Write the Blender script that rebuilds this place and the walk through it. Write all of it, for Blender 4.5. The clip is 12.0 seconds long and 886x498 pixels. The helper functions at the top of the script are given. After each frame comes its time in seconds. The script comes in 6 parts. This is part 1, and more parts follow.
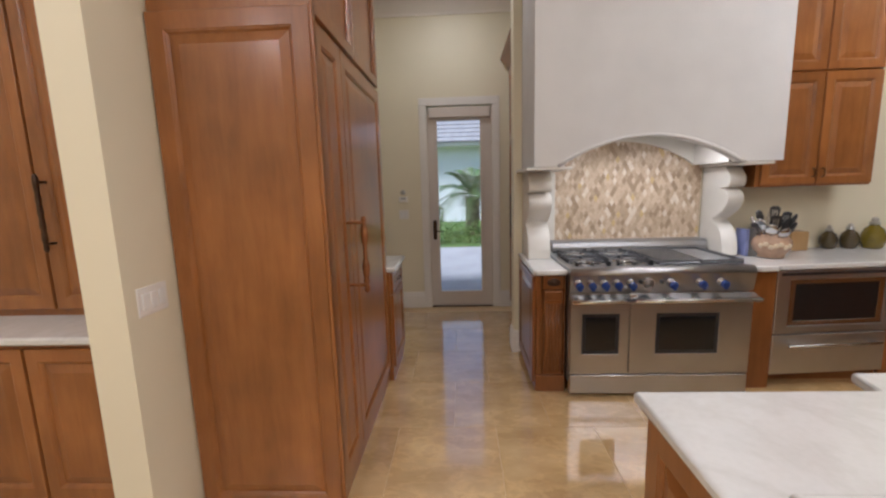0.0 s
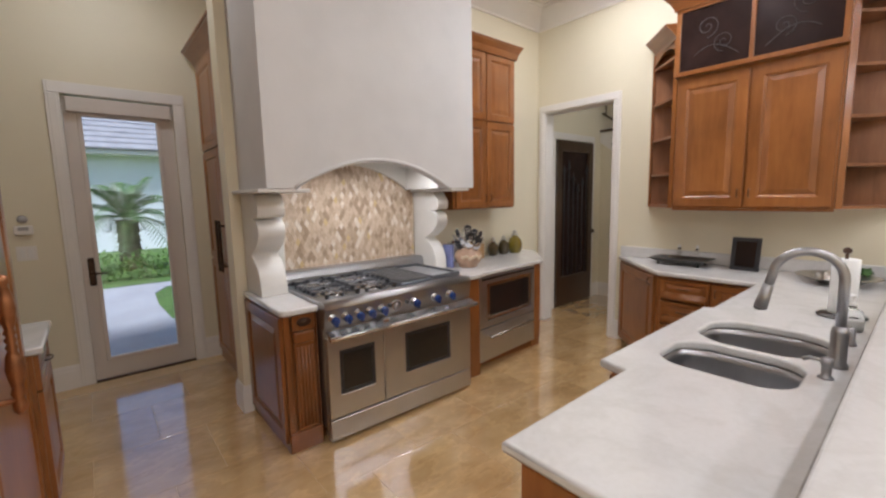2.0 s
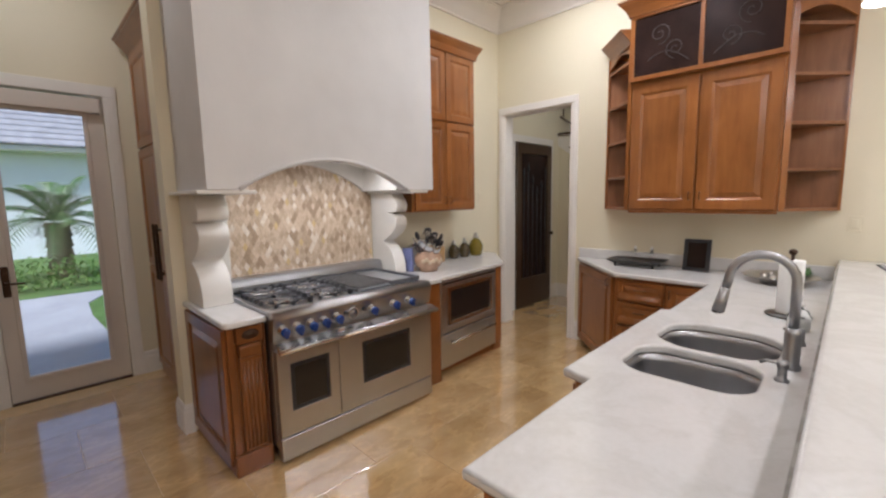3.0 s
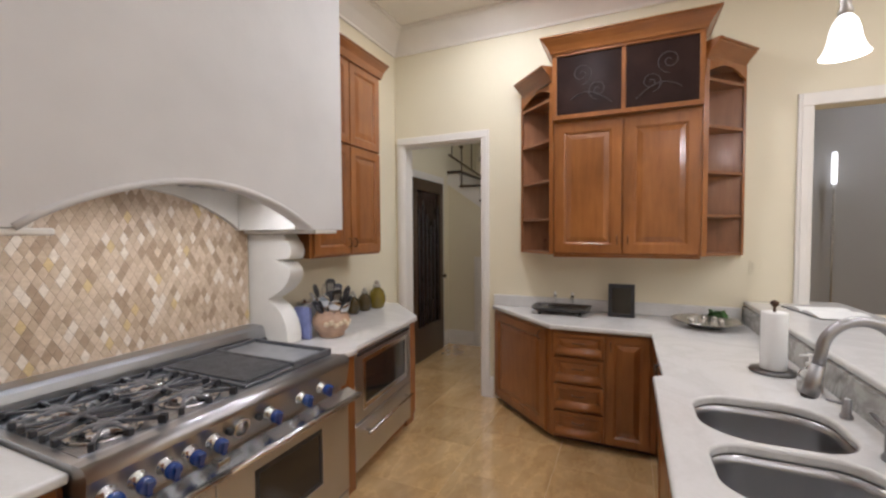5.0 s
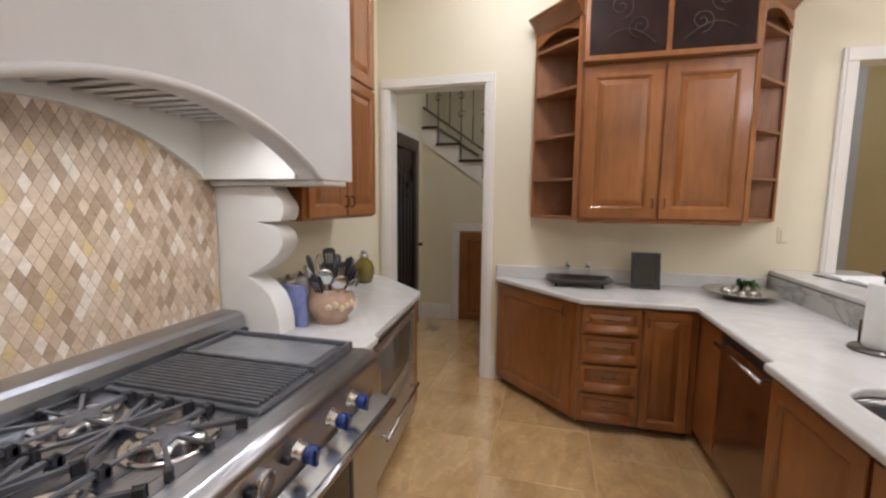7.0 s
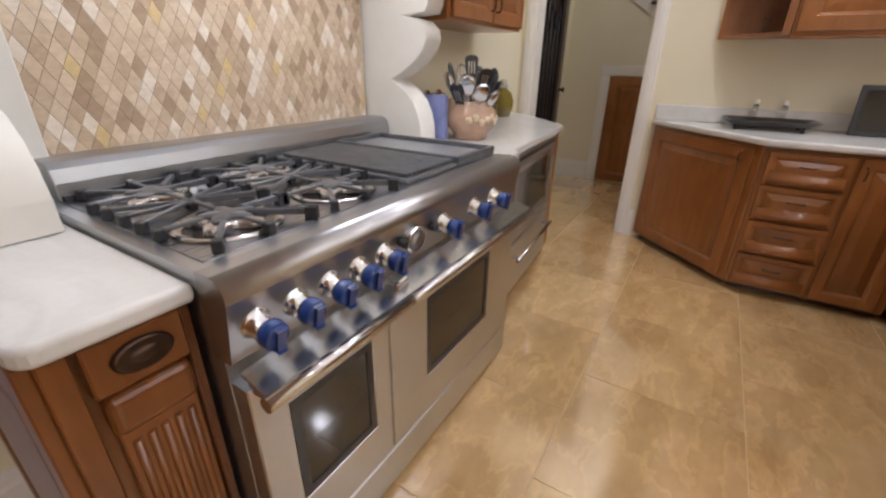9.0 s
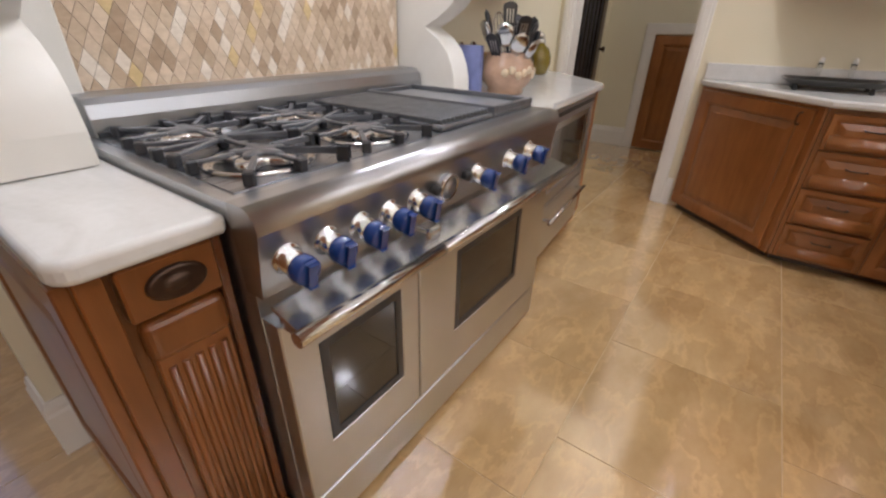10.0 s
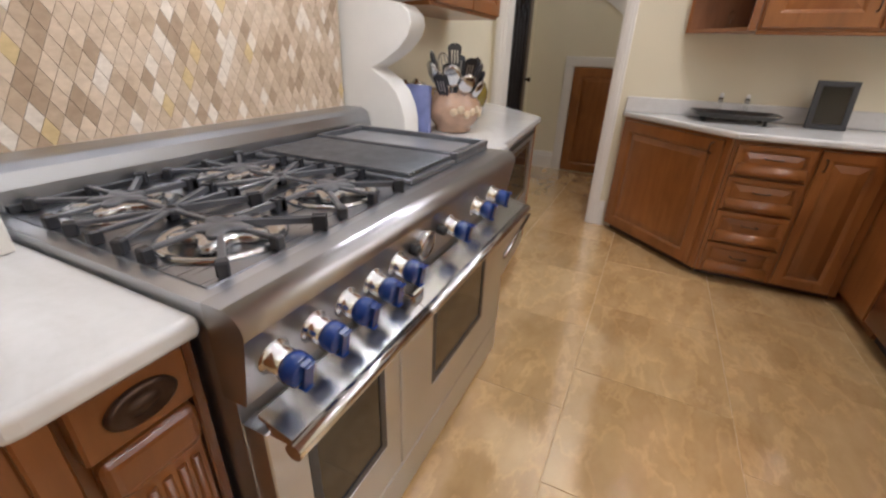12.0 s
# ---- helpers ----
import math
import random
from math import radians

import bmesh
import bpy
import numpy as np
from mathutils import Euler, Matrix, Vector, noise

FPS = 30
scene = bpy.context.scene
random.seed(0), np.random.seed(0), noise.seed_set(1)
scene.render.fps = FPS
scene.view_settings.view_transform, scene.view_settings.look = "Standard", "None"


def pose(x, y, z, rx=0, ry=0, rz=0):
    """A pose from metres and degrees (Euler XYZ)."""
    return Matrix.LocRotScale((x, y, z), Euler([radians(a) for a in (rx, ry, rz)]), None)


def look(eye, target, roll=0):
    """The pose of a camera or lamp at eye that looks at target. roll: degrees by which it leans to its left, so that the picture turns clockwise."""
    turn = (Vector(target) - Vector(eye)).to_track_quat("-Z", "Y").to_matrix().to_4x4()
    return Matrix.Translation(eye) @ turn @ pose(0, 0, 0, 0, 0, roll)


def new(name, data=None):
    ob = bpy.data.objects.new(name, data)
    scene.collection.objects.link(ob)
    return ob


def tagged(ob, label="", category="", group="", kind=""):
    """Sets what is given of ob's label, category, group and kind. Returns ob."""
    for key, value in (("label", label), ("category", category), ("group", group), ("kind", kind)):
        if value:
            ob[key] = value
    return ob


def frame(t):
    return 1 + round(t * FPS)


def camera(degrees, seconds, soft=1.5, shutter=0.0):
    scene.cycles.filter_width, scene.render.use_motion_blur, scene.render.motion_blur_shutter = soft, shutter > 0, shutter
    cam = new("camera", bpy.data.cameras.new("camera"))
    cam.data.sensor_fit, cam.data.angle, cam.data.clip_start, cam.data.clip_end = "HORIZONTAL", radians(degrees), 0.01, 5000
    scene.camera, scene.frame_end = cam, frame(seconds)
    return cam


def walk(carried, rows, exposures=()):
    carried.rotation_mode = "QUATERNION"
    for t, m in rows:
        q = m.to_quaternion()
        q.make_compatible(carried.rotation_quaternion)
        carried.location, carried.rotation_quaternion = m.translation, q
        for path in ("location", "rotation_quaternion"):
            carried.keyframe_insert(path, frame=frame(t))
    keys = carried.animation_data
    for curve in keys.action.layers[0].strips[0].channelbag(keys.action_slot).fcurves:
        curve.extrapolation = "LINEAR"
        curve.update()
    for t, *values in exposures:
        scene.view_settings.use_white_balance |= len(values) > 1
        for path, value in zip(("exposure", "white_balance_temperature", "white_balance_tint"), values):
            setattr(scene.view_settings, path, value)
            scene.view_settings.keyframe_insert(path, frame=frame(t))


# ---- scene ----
cam = camera(93.7, 12.0, soft=2.4)
METRES, EYE, TILT, LEAN, TURN = 3.0, 1.52, 0.0, 0.0, 2.6
ROWS = [
    (0.0, 0.0, 0.0, 0.0, -0.24, -8.68, 1.59),
    (0.5, -0.0272, 0.076, 0.0091, -14.05, -8.74, 2.16),
    (1.0, -0.0689, 0.1345, 0.0088, -28.3, -8.65, 3.06),
    (1.5, -0.0926, 0.1566, 0.0113, -37.89, -8.19, 2.29),
    (2.0, -0.089, 0.1571, 0.0141, -42.91, -7.18, 1.14),
    (2.5, -0.0757, 0.1571, 0.0151, -45.84, -6.82, 0.76),
    (4.5, 0.0161, 0.38, 0.0155, -60.13, -4.92, 1.12),
    (5.0, 0.0519, 0.4595, 0.0287, -68.59, -2.18, 0.36),
    (5.5, 0.0776, 0.5403, 0.039, -78.65, -1.97, -0.06),
    (6.0, 0.1249, 0.6118, 0.0368, -82.13, -1.43, 0.45),
    (6.5, 0.1611, 0.6682, 0.027, -82.23, -3.56, 0.32),
    (7.0, 0.1737, 0.6983, 0.0074, -77.84, -6.45, -0.52),
    (7.5, 0.1789, 0.7091, -0.0181, -72.87, -9.32, -1.17),
    (9.5, 0.1783, 0.7299, -0.104, -58.14, -27.19, -0.63),
    (10.0, 0.1779, 0.7334, -0.1111, -56.74, -28.04, -1.05),
    (10.5, 0.1762, 0.7381, -0.1144, -56.16, -27.97, -1.5),
    (11.0, 0.1749, 0.7489, -0.1138, -56.75, -27.38, -1.81),
    (11.5, 0.1738, 0.766, -0.1063, -59.62, -26.1, -2.0),
    (12.0, 0.1836, 0.7803, -0.0884, -66.5, -25.26, -1.83),
]
walk(cam, [(t, pose(0, 0, EYE, TILT, LEAN, TURN) @ pose(METRES * x, METRES * y, METRES * z, 90 + pitch, roll, yaw)) for t, x, y, z, yaw, pitch, roll in ROWS], exposures=[(0.0, 0.0, 5650, 14), (4.5, -0.02, 5650, 14), (5.5, -0.16, 5650, 14), (7.0, -0.03, 5650, 14), (9.5, 0.20, 5650, 14), (12.0, 0.20, 5650, 14)])

# ---- world, sun, lamps ----
world = bpy.data.worlds.new("sky")
scene.world = world
world.use_nodes = True
wn = world.node_tree.nodes
sky = wn.new("ShaderNodeTexSky")
sky.sky_type = "NISHITA"
sky.sun_disc = False
sky.sun_elevation, sky.sun_rotation = radians(65), radians(213)
sky.dust_density = 2.0
wn["Background"].inputs["Strength"].default_value = 0.15
world.node_tree.links.new(sky.outputs[0], wn["Background"].inputs["Color"])
sun = new("sun", bpy.data.lights.new("sun", "SUN"))
sun.data.energy, sun.data.angle, sun.data.color = 4.9, radians(12), (1.0, 0.95, 0.88)
sun.matrix_world = look((-9, -14, 36), (0, 0, 0))

CEILING = 3.66
LAMP_COLOUR = (1.0, 0.94, 0.86)
# unseen recessed ceiling downlights, added to brighten the rooms: x, y, watts
FILL_DOWNLIGHTS = [(0.2, 1.8, 4.8), (1.4, 1.8, 5.5), (2.8, 1.75, 21.0), (3.2, 2.5, 15.5), (-0.1, 4.2, 10), (1.0, -0.6, 15), (2.6, -0.7, 15), (-1.2, -0.6, 25), (-2.6, 0.6, 18), (0.2, -2.4, 32), (2.6, -2.6, 28), (-2.6, -2.6, 30), (4.75, 2.5, 13), (5.6, -1.6, 22)]


# ---- materials ----
def material(name):
    m = bpy.data.materials.new(name)
    m.use_nodes = True
    return m, m.node_tree.nodes, m.node_tree.links, m.node_tree.nodes["Principled BSDF"]


def noise_node(nodes, links, scale, stretch=(1, 1, 1), detail=5.0, rough=0.55, distort=0.0, offset_random=False):
    tc, mp, nz = nodes.new("ShaderNodeTexCoord"), nodes.new("ShaderNodeMapping"), nodes.new("ShaderNodeTexNoise")
    mp.inputs["Scale"].default_value = stretch
    links.new(tc.outputs["Object"], mp.inputs["Vector"])
    if offset_random:
        oi, mul = nodes.new("ShaderNodeObjectInfo"), nodes.new("ShaderNodeMath")
        mul.operation, mul.inputs[1].default_value = "MULTIPLY", 37.0
        links.new(oi.outputs["Random"], mul.inputs[0])
        links.new(mul.outputs[0], mp.inputs["Location"])
    links.new(mp.outputs[0], nz.inputs["Vector"])
    nz.inputs["Scale"].default_value, nz.inputs["Detail"].default_value = scale, detail
    nz.inputs["Roughness"].default_value, nz.inputs["Distortion"].default_value = rough, distort
    return nz


def ramp_node(nodes, links, source, stops):
    r = nodes.new("ShaderNodeValToRGB")
    el = r.color_ramp.elements
    while len(el) < len(stops):
        el.new(0.5)
    for e, (p, c) in zip(el, stops):
        e.position, e.color = p, (*c, 1)
    links.new(source, r.inputs["Fac"])
    return r


def mix_node(nodes, links, a, b, fac, mode="MIX"):
    mx = nodes.new("ShaderNodeMix")
    mx.data_type, mx.blend_type = "RGBA", mode
    mx.inputs["Factor"].default_value = fac if isinstance(fac, float) else 0.5
    if not isinstance(fac, float):
        links.new(fac, mx.inputs["Factor"])
    links.new(a, mx.inputs["A"])
    if isinstance(b, tuple):
        mx.inputs["B"].default_value = (*b, 1)
    else:
        links.new(b, mx.inputs["B"])
    return mx.outputs["Result"]


def bump(nodes, links, p, source, strength, distance):
    b = nodes.new("ShaderNodeBump")
    b.inputs["Strength"].default_value, b.inputs["Distance"].default_value = strength, distance
    links.new(source, b.inputs["Height"])
    links.new(b.outputs[0], p.inputs["Normal"])


def plain(name, colour, rough=0.5, metal=0.0, vary=0.12, scale=6.0, relief=0.1, fine=120.0, coat=0.0, distance=0.001):
    """A plain surface with soft blotches and a fine relief."""
    m, n, l, p = material(name)
    big = noise_node(n, l, scale, detail=4)
    lo, hi = [tuple(max(0, min(1, c * k)) for c in colour) for k in (1 - vary, 1 + vary)]
    r = ramp_node(n, l, big.outputs["Fac"], [(0.3, lo), (0.7, hi)])
    l.new(r.outputs[0], p.inputs["Base Color"])
    p.inputs["Roughness"].default_value, p.inputs["Metallic"].default_value = rough, metal
    p.inputs["Coat Weight"].default_value = coat
    if relief:
        f = noise_node(n, l, fine, detail=3)
        bump(n, l, p, f.outputs["Fac"], relief, distance)
    return m


def wood(name, dark, mid, light, stretch=(5.5, 5.5, 0.7), rough=0.28, coat=0.3):
    m, n, l, p = material(name)
    grain = noise_node(n, l, 4.0, stretch, detail=8, rough=0.62, distort=0.35, offset_random=True)
    fine = noise_node(n, l, 40.0, stretch, detail=4, offset_random=True)
    blotch = noise_node(n, l, 2.2, detail=3, offset_random=True)
    r = ramp_node(n, l, grain.outputs["Fac"], [(0.2, dark), (0.5, mid), (0.84, light)])
    r2 = ramp_node(n, l, blotch.outputs["Fac"], [(0.3, (0.70, 0.66, 0.60)), (0.7, (1.12, 1.10, 1.05))])
    r3 = ramp_node(n, l, fine.outputs["Fac"], [(0.35, (0.95, 0.945, 0.94)), (0.6, (1.0, 1.0, 1.0))])
    c = mix_node(n, l, r.outputs[0], r2.outputs[0], 1.0, "MULTIPLY")
    c = mix_node(n, l, c, r3.outputs[0], 0.7, "MULTIPLY")
    l.new(c, p.inputs["Base Color"])
    p.inputs["Roughness"].default_value = rough
    p.inputs["Coat Weight"].default_value, p.inputs["Coat Roughness"].default_value = coat, 0.18
    bump(n, l, p, fine.outputs["Fac"], 0.08, 0.0006)
    return m


def marble(name, base, vein, rough=0.12, scale=1.6, amount=0.3):
    m, n, l, p = material(name)
    warp = noise_node(n, l, scale, (1, 1, 1), detail=7, rough=0.6, distort=1.6)
    cloud = noise_node(n, l, scale * 0.7, detail=4)
    fine = noise_node(n, l, 55, detail=3)
    v = ramp_node(n, l, warp.outputs["Fac"], [(0.40, (0, 0, 0)), (0.495, (1, 1, 1)), (0.56, (0, 0, 0))])
    cl = ramp_node(n, l, cloud.outputs["Fac"], [(0.3, tuple(c * 0.93 for c in base)), (0.7, base)])
    mul = n.new("ShaderNodeMath")
    mul.operation, mul.inputs[1].default_value = "MULTIPLY", amount
    l.new(v.outputs[0], mul.inputs[0])
    c = mix_node(n, l, cl.outputs[0], vein, mul.outputs[0])
    fr = ramp_node(n, l, fine.outputs["Fac"], [(0.3, (0.94, 0.94, 0.93)), (0.6, (1, 1, 1))])
    c = mix_node(n, l, c, fr.outputs[0], 0.6, "MULTIPLY")
    l.new(c, p.inputs["Base Color"])
    p.inputs["Roughness"].default_value = rough
    return m


def travertine(name):
    m, n, l, p = material(name)
    oi = n.new("ShaderNodeObjectInfo")
    cloud = noise_node(n, l, 2.4, (1, 1.7, 1), detail=7, rough=0.6, distort=0.15, offset_random=True)
    vein = noise_node(n, l, 3.2, (1, 2.0, 1), detail=5, rough=0.62, distort=0.25, offset_random=True)
    pit = noise_node(n, l, 60, (1, 2, 1), detail=3, offset_random=True)
    r = ramp_node(n, l, cloud.outputs["Fac"], [(0.28, (0.43, 0.27, 0.115)), (0.5, (0.56, 0.375, 0.172)), (0.75, (0.69, 0.49, 0.25))])
    v = ramp_node(n, l, vein.outputs["Fac"], [(0.45, (1, 1, 1)), (0.50, (1.3, 1.28, 1.22)), (0.54, (0.9, 0.86, 0.8)), (0.64, (1, 1, 1))])
    tone = ramp_node(n, l, oi.outputs["Random"], [(0.0, (0.91, 0.90, 0.89)), (1.0, (1.07, 1.06, 1.05))])
    c = mix_node(n, l, r.outputs[0], v.outputs[0], 0.5, "MULTIPLY")
    c = mix_node(n, l, c, tone.outputs[0], 1.0, "MULTIPLY")
    l.new(c, p.inputs["Base Color"])
    rr = ramp_node(n, l, cloud.outputs["Fac"], [(0.3, (0.20, 0.20, 0.20)), (0.7, (0.12, 0.12, 0.12))])
    l.new(rr.outputs[0], p.inputs["Roughness"])
    p.inputs["Specular IOR Level"].default_value = 0.9
    p.inputs["Coat Weight"].default_value, p.inputs["Coat Roughness"].default_value = 1.0, 0.09
    p.inputs["Coat IOR"].default_value = 2.25
    wave = noise_node(n, l, 3.0, detail=2, offset_random=True)
    bump(n, l, p, wave.outputs["Fac"], 0.06, 0.004)
    return m


def steel(name, colour=(0.66, 0.655, 0.65), rough=0.33, stretch=(1, 1, 30)):
    m, n, l, p = material(name)
    br = noise_node(n, l, 6, stretch, detail=4)
    sm = noise_node(n, l, 3, detail=3)
    c = ramp_node(n, l, sm.outputs["Fac"], [(0.3, tuple(x * 0.88 for x in colour)), (0.7, colour)])
    r = ramp_node(n, l, br.outputs["Fac"], [(0.3, (rough * 0.96,) * 3), (0.7, (rough * 1.05,) * 3)])
    l.new(c.outputs[0], p.inputs["Base Color"])
    l.new(r.outputs[0], p.inputs["Roughness"])
    p.inputs["Metallic"].default_value = 1.0
    return m


def pieces(name, colours, rough=0.45, spot=30, joined=False):
    """Tiles that differ from piece to piece, apart or joined in one mesh."""
    m, n, l, p = material(name)
    pick = n.new("ShaderNodeNewGeometry").outputs["Random Per Island"] if joined else n.new("ShaderNodeObjectInfo").outputs["Random"]
    r = ramp_node(n, l, pick, colours)
    r.color_ramp.interpolation = "CONSTANT"
    f = noise_node(n, l, spot, (1, 1, 1.6), detail=5, rough=0.65, offset_random=True)
    fr = ramp_node(n, l, f.outputs["Fac"], [(0.3, (0.82, 0.79, 0.75)), (0.65, (1.05, 1.04, 1.02))])
    c = mix_node(n, l, r.outputs[0], fr.outputs[0], 1.0, "MULTIPLY")
    l.new(c, p.inputs["Base Color"])
    p.inputs["Roughness"].default_value = rough
    bump(n, l, p, f.outputs["Fac"], 0.15, 0.001)
    return m


def glass(name, tint=(1, 1, 1), rough=0.0):
    m, n, l, p = material(name)
    p.inputs["Base Color"].default_value = (*tint, 1)
    p.inputs["Transmission Weight"].default_value, p.inputs["Roughness"].default_value = 1.0, rough
    p.inputs["IOR"].default_value = 1.45
    return m


def glow(name, colour, strength):
    m, n, l, p = material(name)
    p.inputs["Base Color"].default_value = (*colour, 1)
    p.inputs["Emission Color"].default_value, p.inputs["Emission Strength"].default_value = (*colour, 1), strength
    return m


WALL = plain("wall_paint", (0.74, 0.68, 0.515), 0.55, vary=0.03, scale=1.2, relief=0.12, fine=180)
OLIVE = plain("olive_paint", (0.46, 0.36, 0.17), 0.7, vary=0.04, scale=1.0, relief=0.1)
GREY = plain("grey_tone", (0.42, 0.41, 0.40), 0.6, vary=0.04, scale=1.0)
CEIL = plain("ceiling_paint", (0.80, 0.77, 0.70), 0.75, vary=0.02, scale=1.0)
TRIM = plain("white_trim", (0.78, 0.75, 0.70), 0.38, vary=0.03, scale=3, relief=0.04)
DOORPAINT = plain("door_paint", (0.66, 0.60, 0.54), 0.38, vary=0.03, scale=3, relief=0.04)
PLASTER = plain("hood_plaster", (0.63, 0.62, 0.61), 0.7, vary=0.05, scale=2.2, relief=0.35, fine=26, distance=0.002)
CORBEL = plain("corbel_paint", (0.72, 0.70, 0.65), 0.5, vary=0.04, scale=6, relief=0.1)
WOOD = wood("cherry_wood", (0.215, 0.076, 0.017), (0.29, 0.110, 0.028), (0.36, 0.146, 0.040))
WOODH = wood("cherry_wood_across", (0.215, 0.076, 0.017), (0.29, 0.110, 0.028), (0.36, 0.146, 0.040), stretch=(0.7, 0.7, 9))
# darker stain for the range's neighbours, with their shade mixed into the colour
WOODMID = wood("shaded_brown_cherry_wood", (0.155, 0.052, 0.012), (0.21, 0.075, 0.018), (0.265, 0.102, 0.027))
WOODDARK = wood("dark_and_shaded_cherry_wood", (0.095, 0.030, 0.010), (0.13, 0.043, 0.014), (0.17, 0.06, 0.02), rough=0.2, coat=0.5)
WOODIN = wood("shelf_wood", (0.19, 0.08, 0.032), (0.27, 0.12, 0.052), (0.34, 0.16, 0.075), rough=0.45, coat=0.1)
DARKWOOD = wood("dark_door_wood", (0.035, 0.02, 0.012), (0.06, 0.035, 0.02), (0.09, 0.05, 0.03))
MARBLE = marble("white_marble", (0.69, 0.68, 0.66), (0.50, 0.485, 0.45))
MARBLEGREY = marble("grey_veined_marble", (0.50, 0.49, 0.46), (0.28, 0.27, 0.25), amount=0.8, scale=3)
FLOOR = travertine("travertine")
GROUT = plain("grout", (0.62, 0.46, 0.26), 0.7, vary=0.1, scale=20)
STEEL = steel("brushed_steel", (0.56, 0.575, 0.60), 0.32)
STEELG = steel("guard_steel", (0.44, 0.455, 0.48), 0.32, (1, 20, 20))
STEELP = steel("panel_steel", (0.46, 0.46, 0.47), 0.34)
WELL = steel("well_steel", (0.34, 0.36, 0.40), 0.28, (1, 20, 20))
STEELM = steel("satin_steel", (0.60, 0.615, 0.64), 0.23, (1, 20, 20))
GRILLIRON = plain("grill_iron", (0.15, 0.155, 0.165), 0.30, metal=0.5, vary=0.2, scale=20, relief=0.15, fine=160)
STEELH = steel("polished_steel", (0.64, 0.65, 0.67), 0.17, (1, 20, 20))
SINKSTEEL = steel("sink_steel", (0.40, 0.40, 0.405), 0.32, (40, 1, 1))
GRATE = plain("grey_cast_iron", (0.085, 0.087, 0.095), 0.30, vary=0.2, scale=20, relief=0.25, fine=160)
FAUCET = steel("faucet_steel", (0.40, 0.40, 0.41), 0.36, (20, 20, 1))
IRON = plain("cast_iron", (0.022, 0.022, 0.025), 0.42, vary=0.2, scale=20, relief=0.3, fine=160)
BLACKGLASS = plain("oven_glass", (0.012, 0.012, 0.012), 0.08, vary=0.1, relief=0.0, coat=0.3)
BLACK = plain("black_plastic", (0.02, 0.02, 0.022), 0.4, vary=0.1, relief=0.05)
GRIDDLE = plain("griddle_iron", (0.36, 0.375, 0.40), 0.32, metal=0.6, vary=0.15, scale=9, relief=0.15)
BLUE = plain("blue_knob", (0.008, 0.036, 0.18), 0.25, vary=0.1, relief=0.0, coat=0.4)
BRONZE = plain("dark_bronze", (0.07, 0.042, 0.028), 0.4, metal=0.8, vary=0.25, scale=25, relief=0.2)
RAILIRON = plain("bronze_railing", (0.17, 0.13, 0.08), 0.5, metal=0.4, vary=0.2, scale=20, relief=0.1)
BRASSWOOD = plain("antique_copper", (0.30, 0.13, 0.055), 0.35, metal=0.7, vary=0.25, scale=25, relief=0.2)
STONES = [(0.0, (0.50, 0.385, 0.27)), (0.18, (0.56, 0.445, 0.325)), (0.40, (0.61, 0.49, 0.37)), (0.56, (0.40, 0.295, 0.20)), (0.70, (0.65, 0.535, 0.41)), (0.86, (0.76, 0.69, 0.605)), (0.978, (0.62, 0.48, 0.25))]
TILE = pieces("harlequin_stone", STONES)
TILEREST = pieces("harlequin_stone_joined", STONES, joined=True)
TILEGROUT = plain("tile_grout", (0.56, 0.455, 0.335), 0.75, vary=0.08, scale=20)
PANE = glass("window_glass")
SMOKE = plain("dark_cabinet_glass", (0.028, 0.016, 0.014), 0.22, vary=0.3, scale=4, relief=0.0)
ETCH = plain("etched_scroll", (0.065, 0.050, 0.046), 0.5, vary=0.1, relief=0.0)
SMOKE.node_tree.nodes["Principled BSDF"].inputs["Specular IOR Level"].default_value = 0.12
CLEARGLASS = glass("clear_glass", (0.95, 0.97, 0.96), 0.02)
CERAMIC = plain("glazed_pot", (0.42, 0.27, 0.18), 0.25, vary=0.25, scale=14, relief=0.1, coat=0.4)
WHITECER = plain("white_ceramic", (0.80, 0.79, 0.76), 0.25, vary=0.03, relief=0.0)
PAPER = plain("paper", (0.82, 0.82, 0.80), 0.85, vary=0.03, scale=8, relief=0.2, fine=60)
OIL = plain("olive_oil_glass", (0.17, 0.125, 0.012), 0.1, vary=0.15, scale=8, relief=0.0, coat=0.6)
PEWTER = plain("pewter", (0.50, 0.48, 0.44), 0.28, metal=0.9, vary=0.2, scale=18, relief=0.2)
TRAYMETAL = plain("tray_metal", (0.16, 0.16, 0.155), 0.28, metal=0.85, vary=0.2, scale=12)
DARKTRAY = plain("dark_tray", (0.05, 0.05, 0.05), 0.35, metal=0.6, vary=0.2, scale=12)
SHADEGLASS = glow("lamp_glass", (1.0, 0.95, 0.88), 2.0)
LAMPGLOW = glow("downlight_glow", (1.0, 0.88, 0.72), 14.0)


# ---- mesh helpers ----
def box(bm, x0, x1, y0, y1, z0, z1, bev=0.0, seg=1, m=None):
    """A box, its edges rounded by bev."""
    made = bmesh.ops.create_cube(bm, size=1.0)["verts"]
    for v in made:
        v.co = Vector((x0 + (v.co.x + 0.5) * (x1 - x0), y0 + (v.co.y + 0.5) * (y1 - y0), z0 + (v.co.z + 0.5) * (z1 - z0)))
    if m is not None:
        for v in made:
            v.co = m @ v.co
    if bev:
        edges = list({e for v in made for e in v.link_edges})
        bmesh.ops.bevel(bm, geom=edges, offset=bev, segments=seg, affect="EDGES", profile=0.5)
    return bm


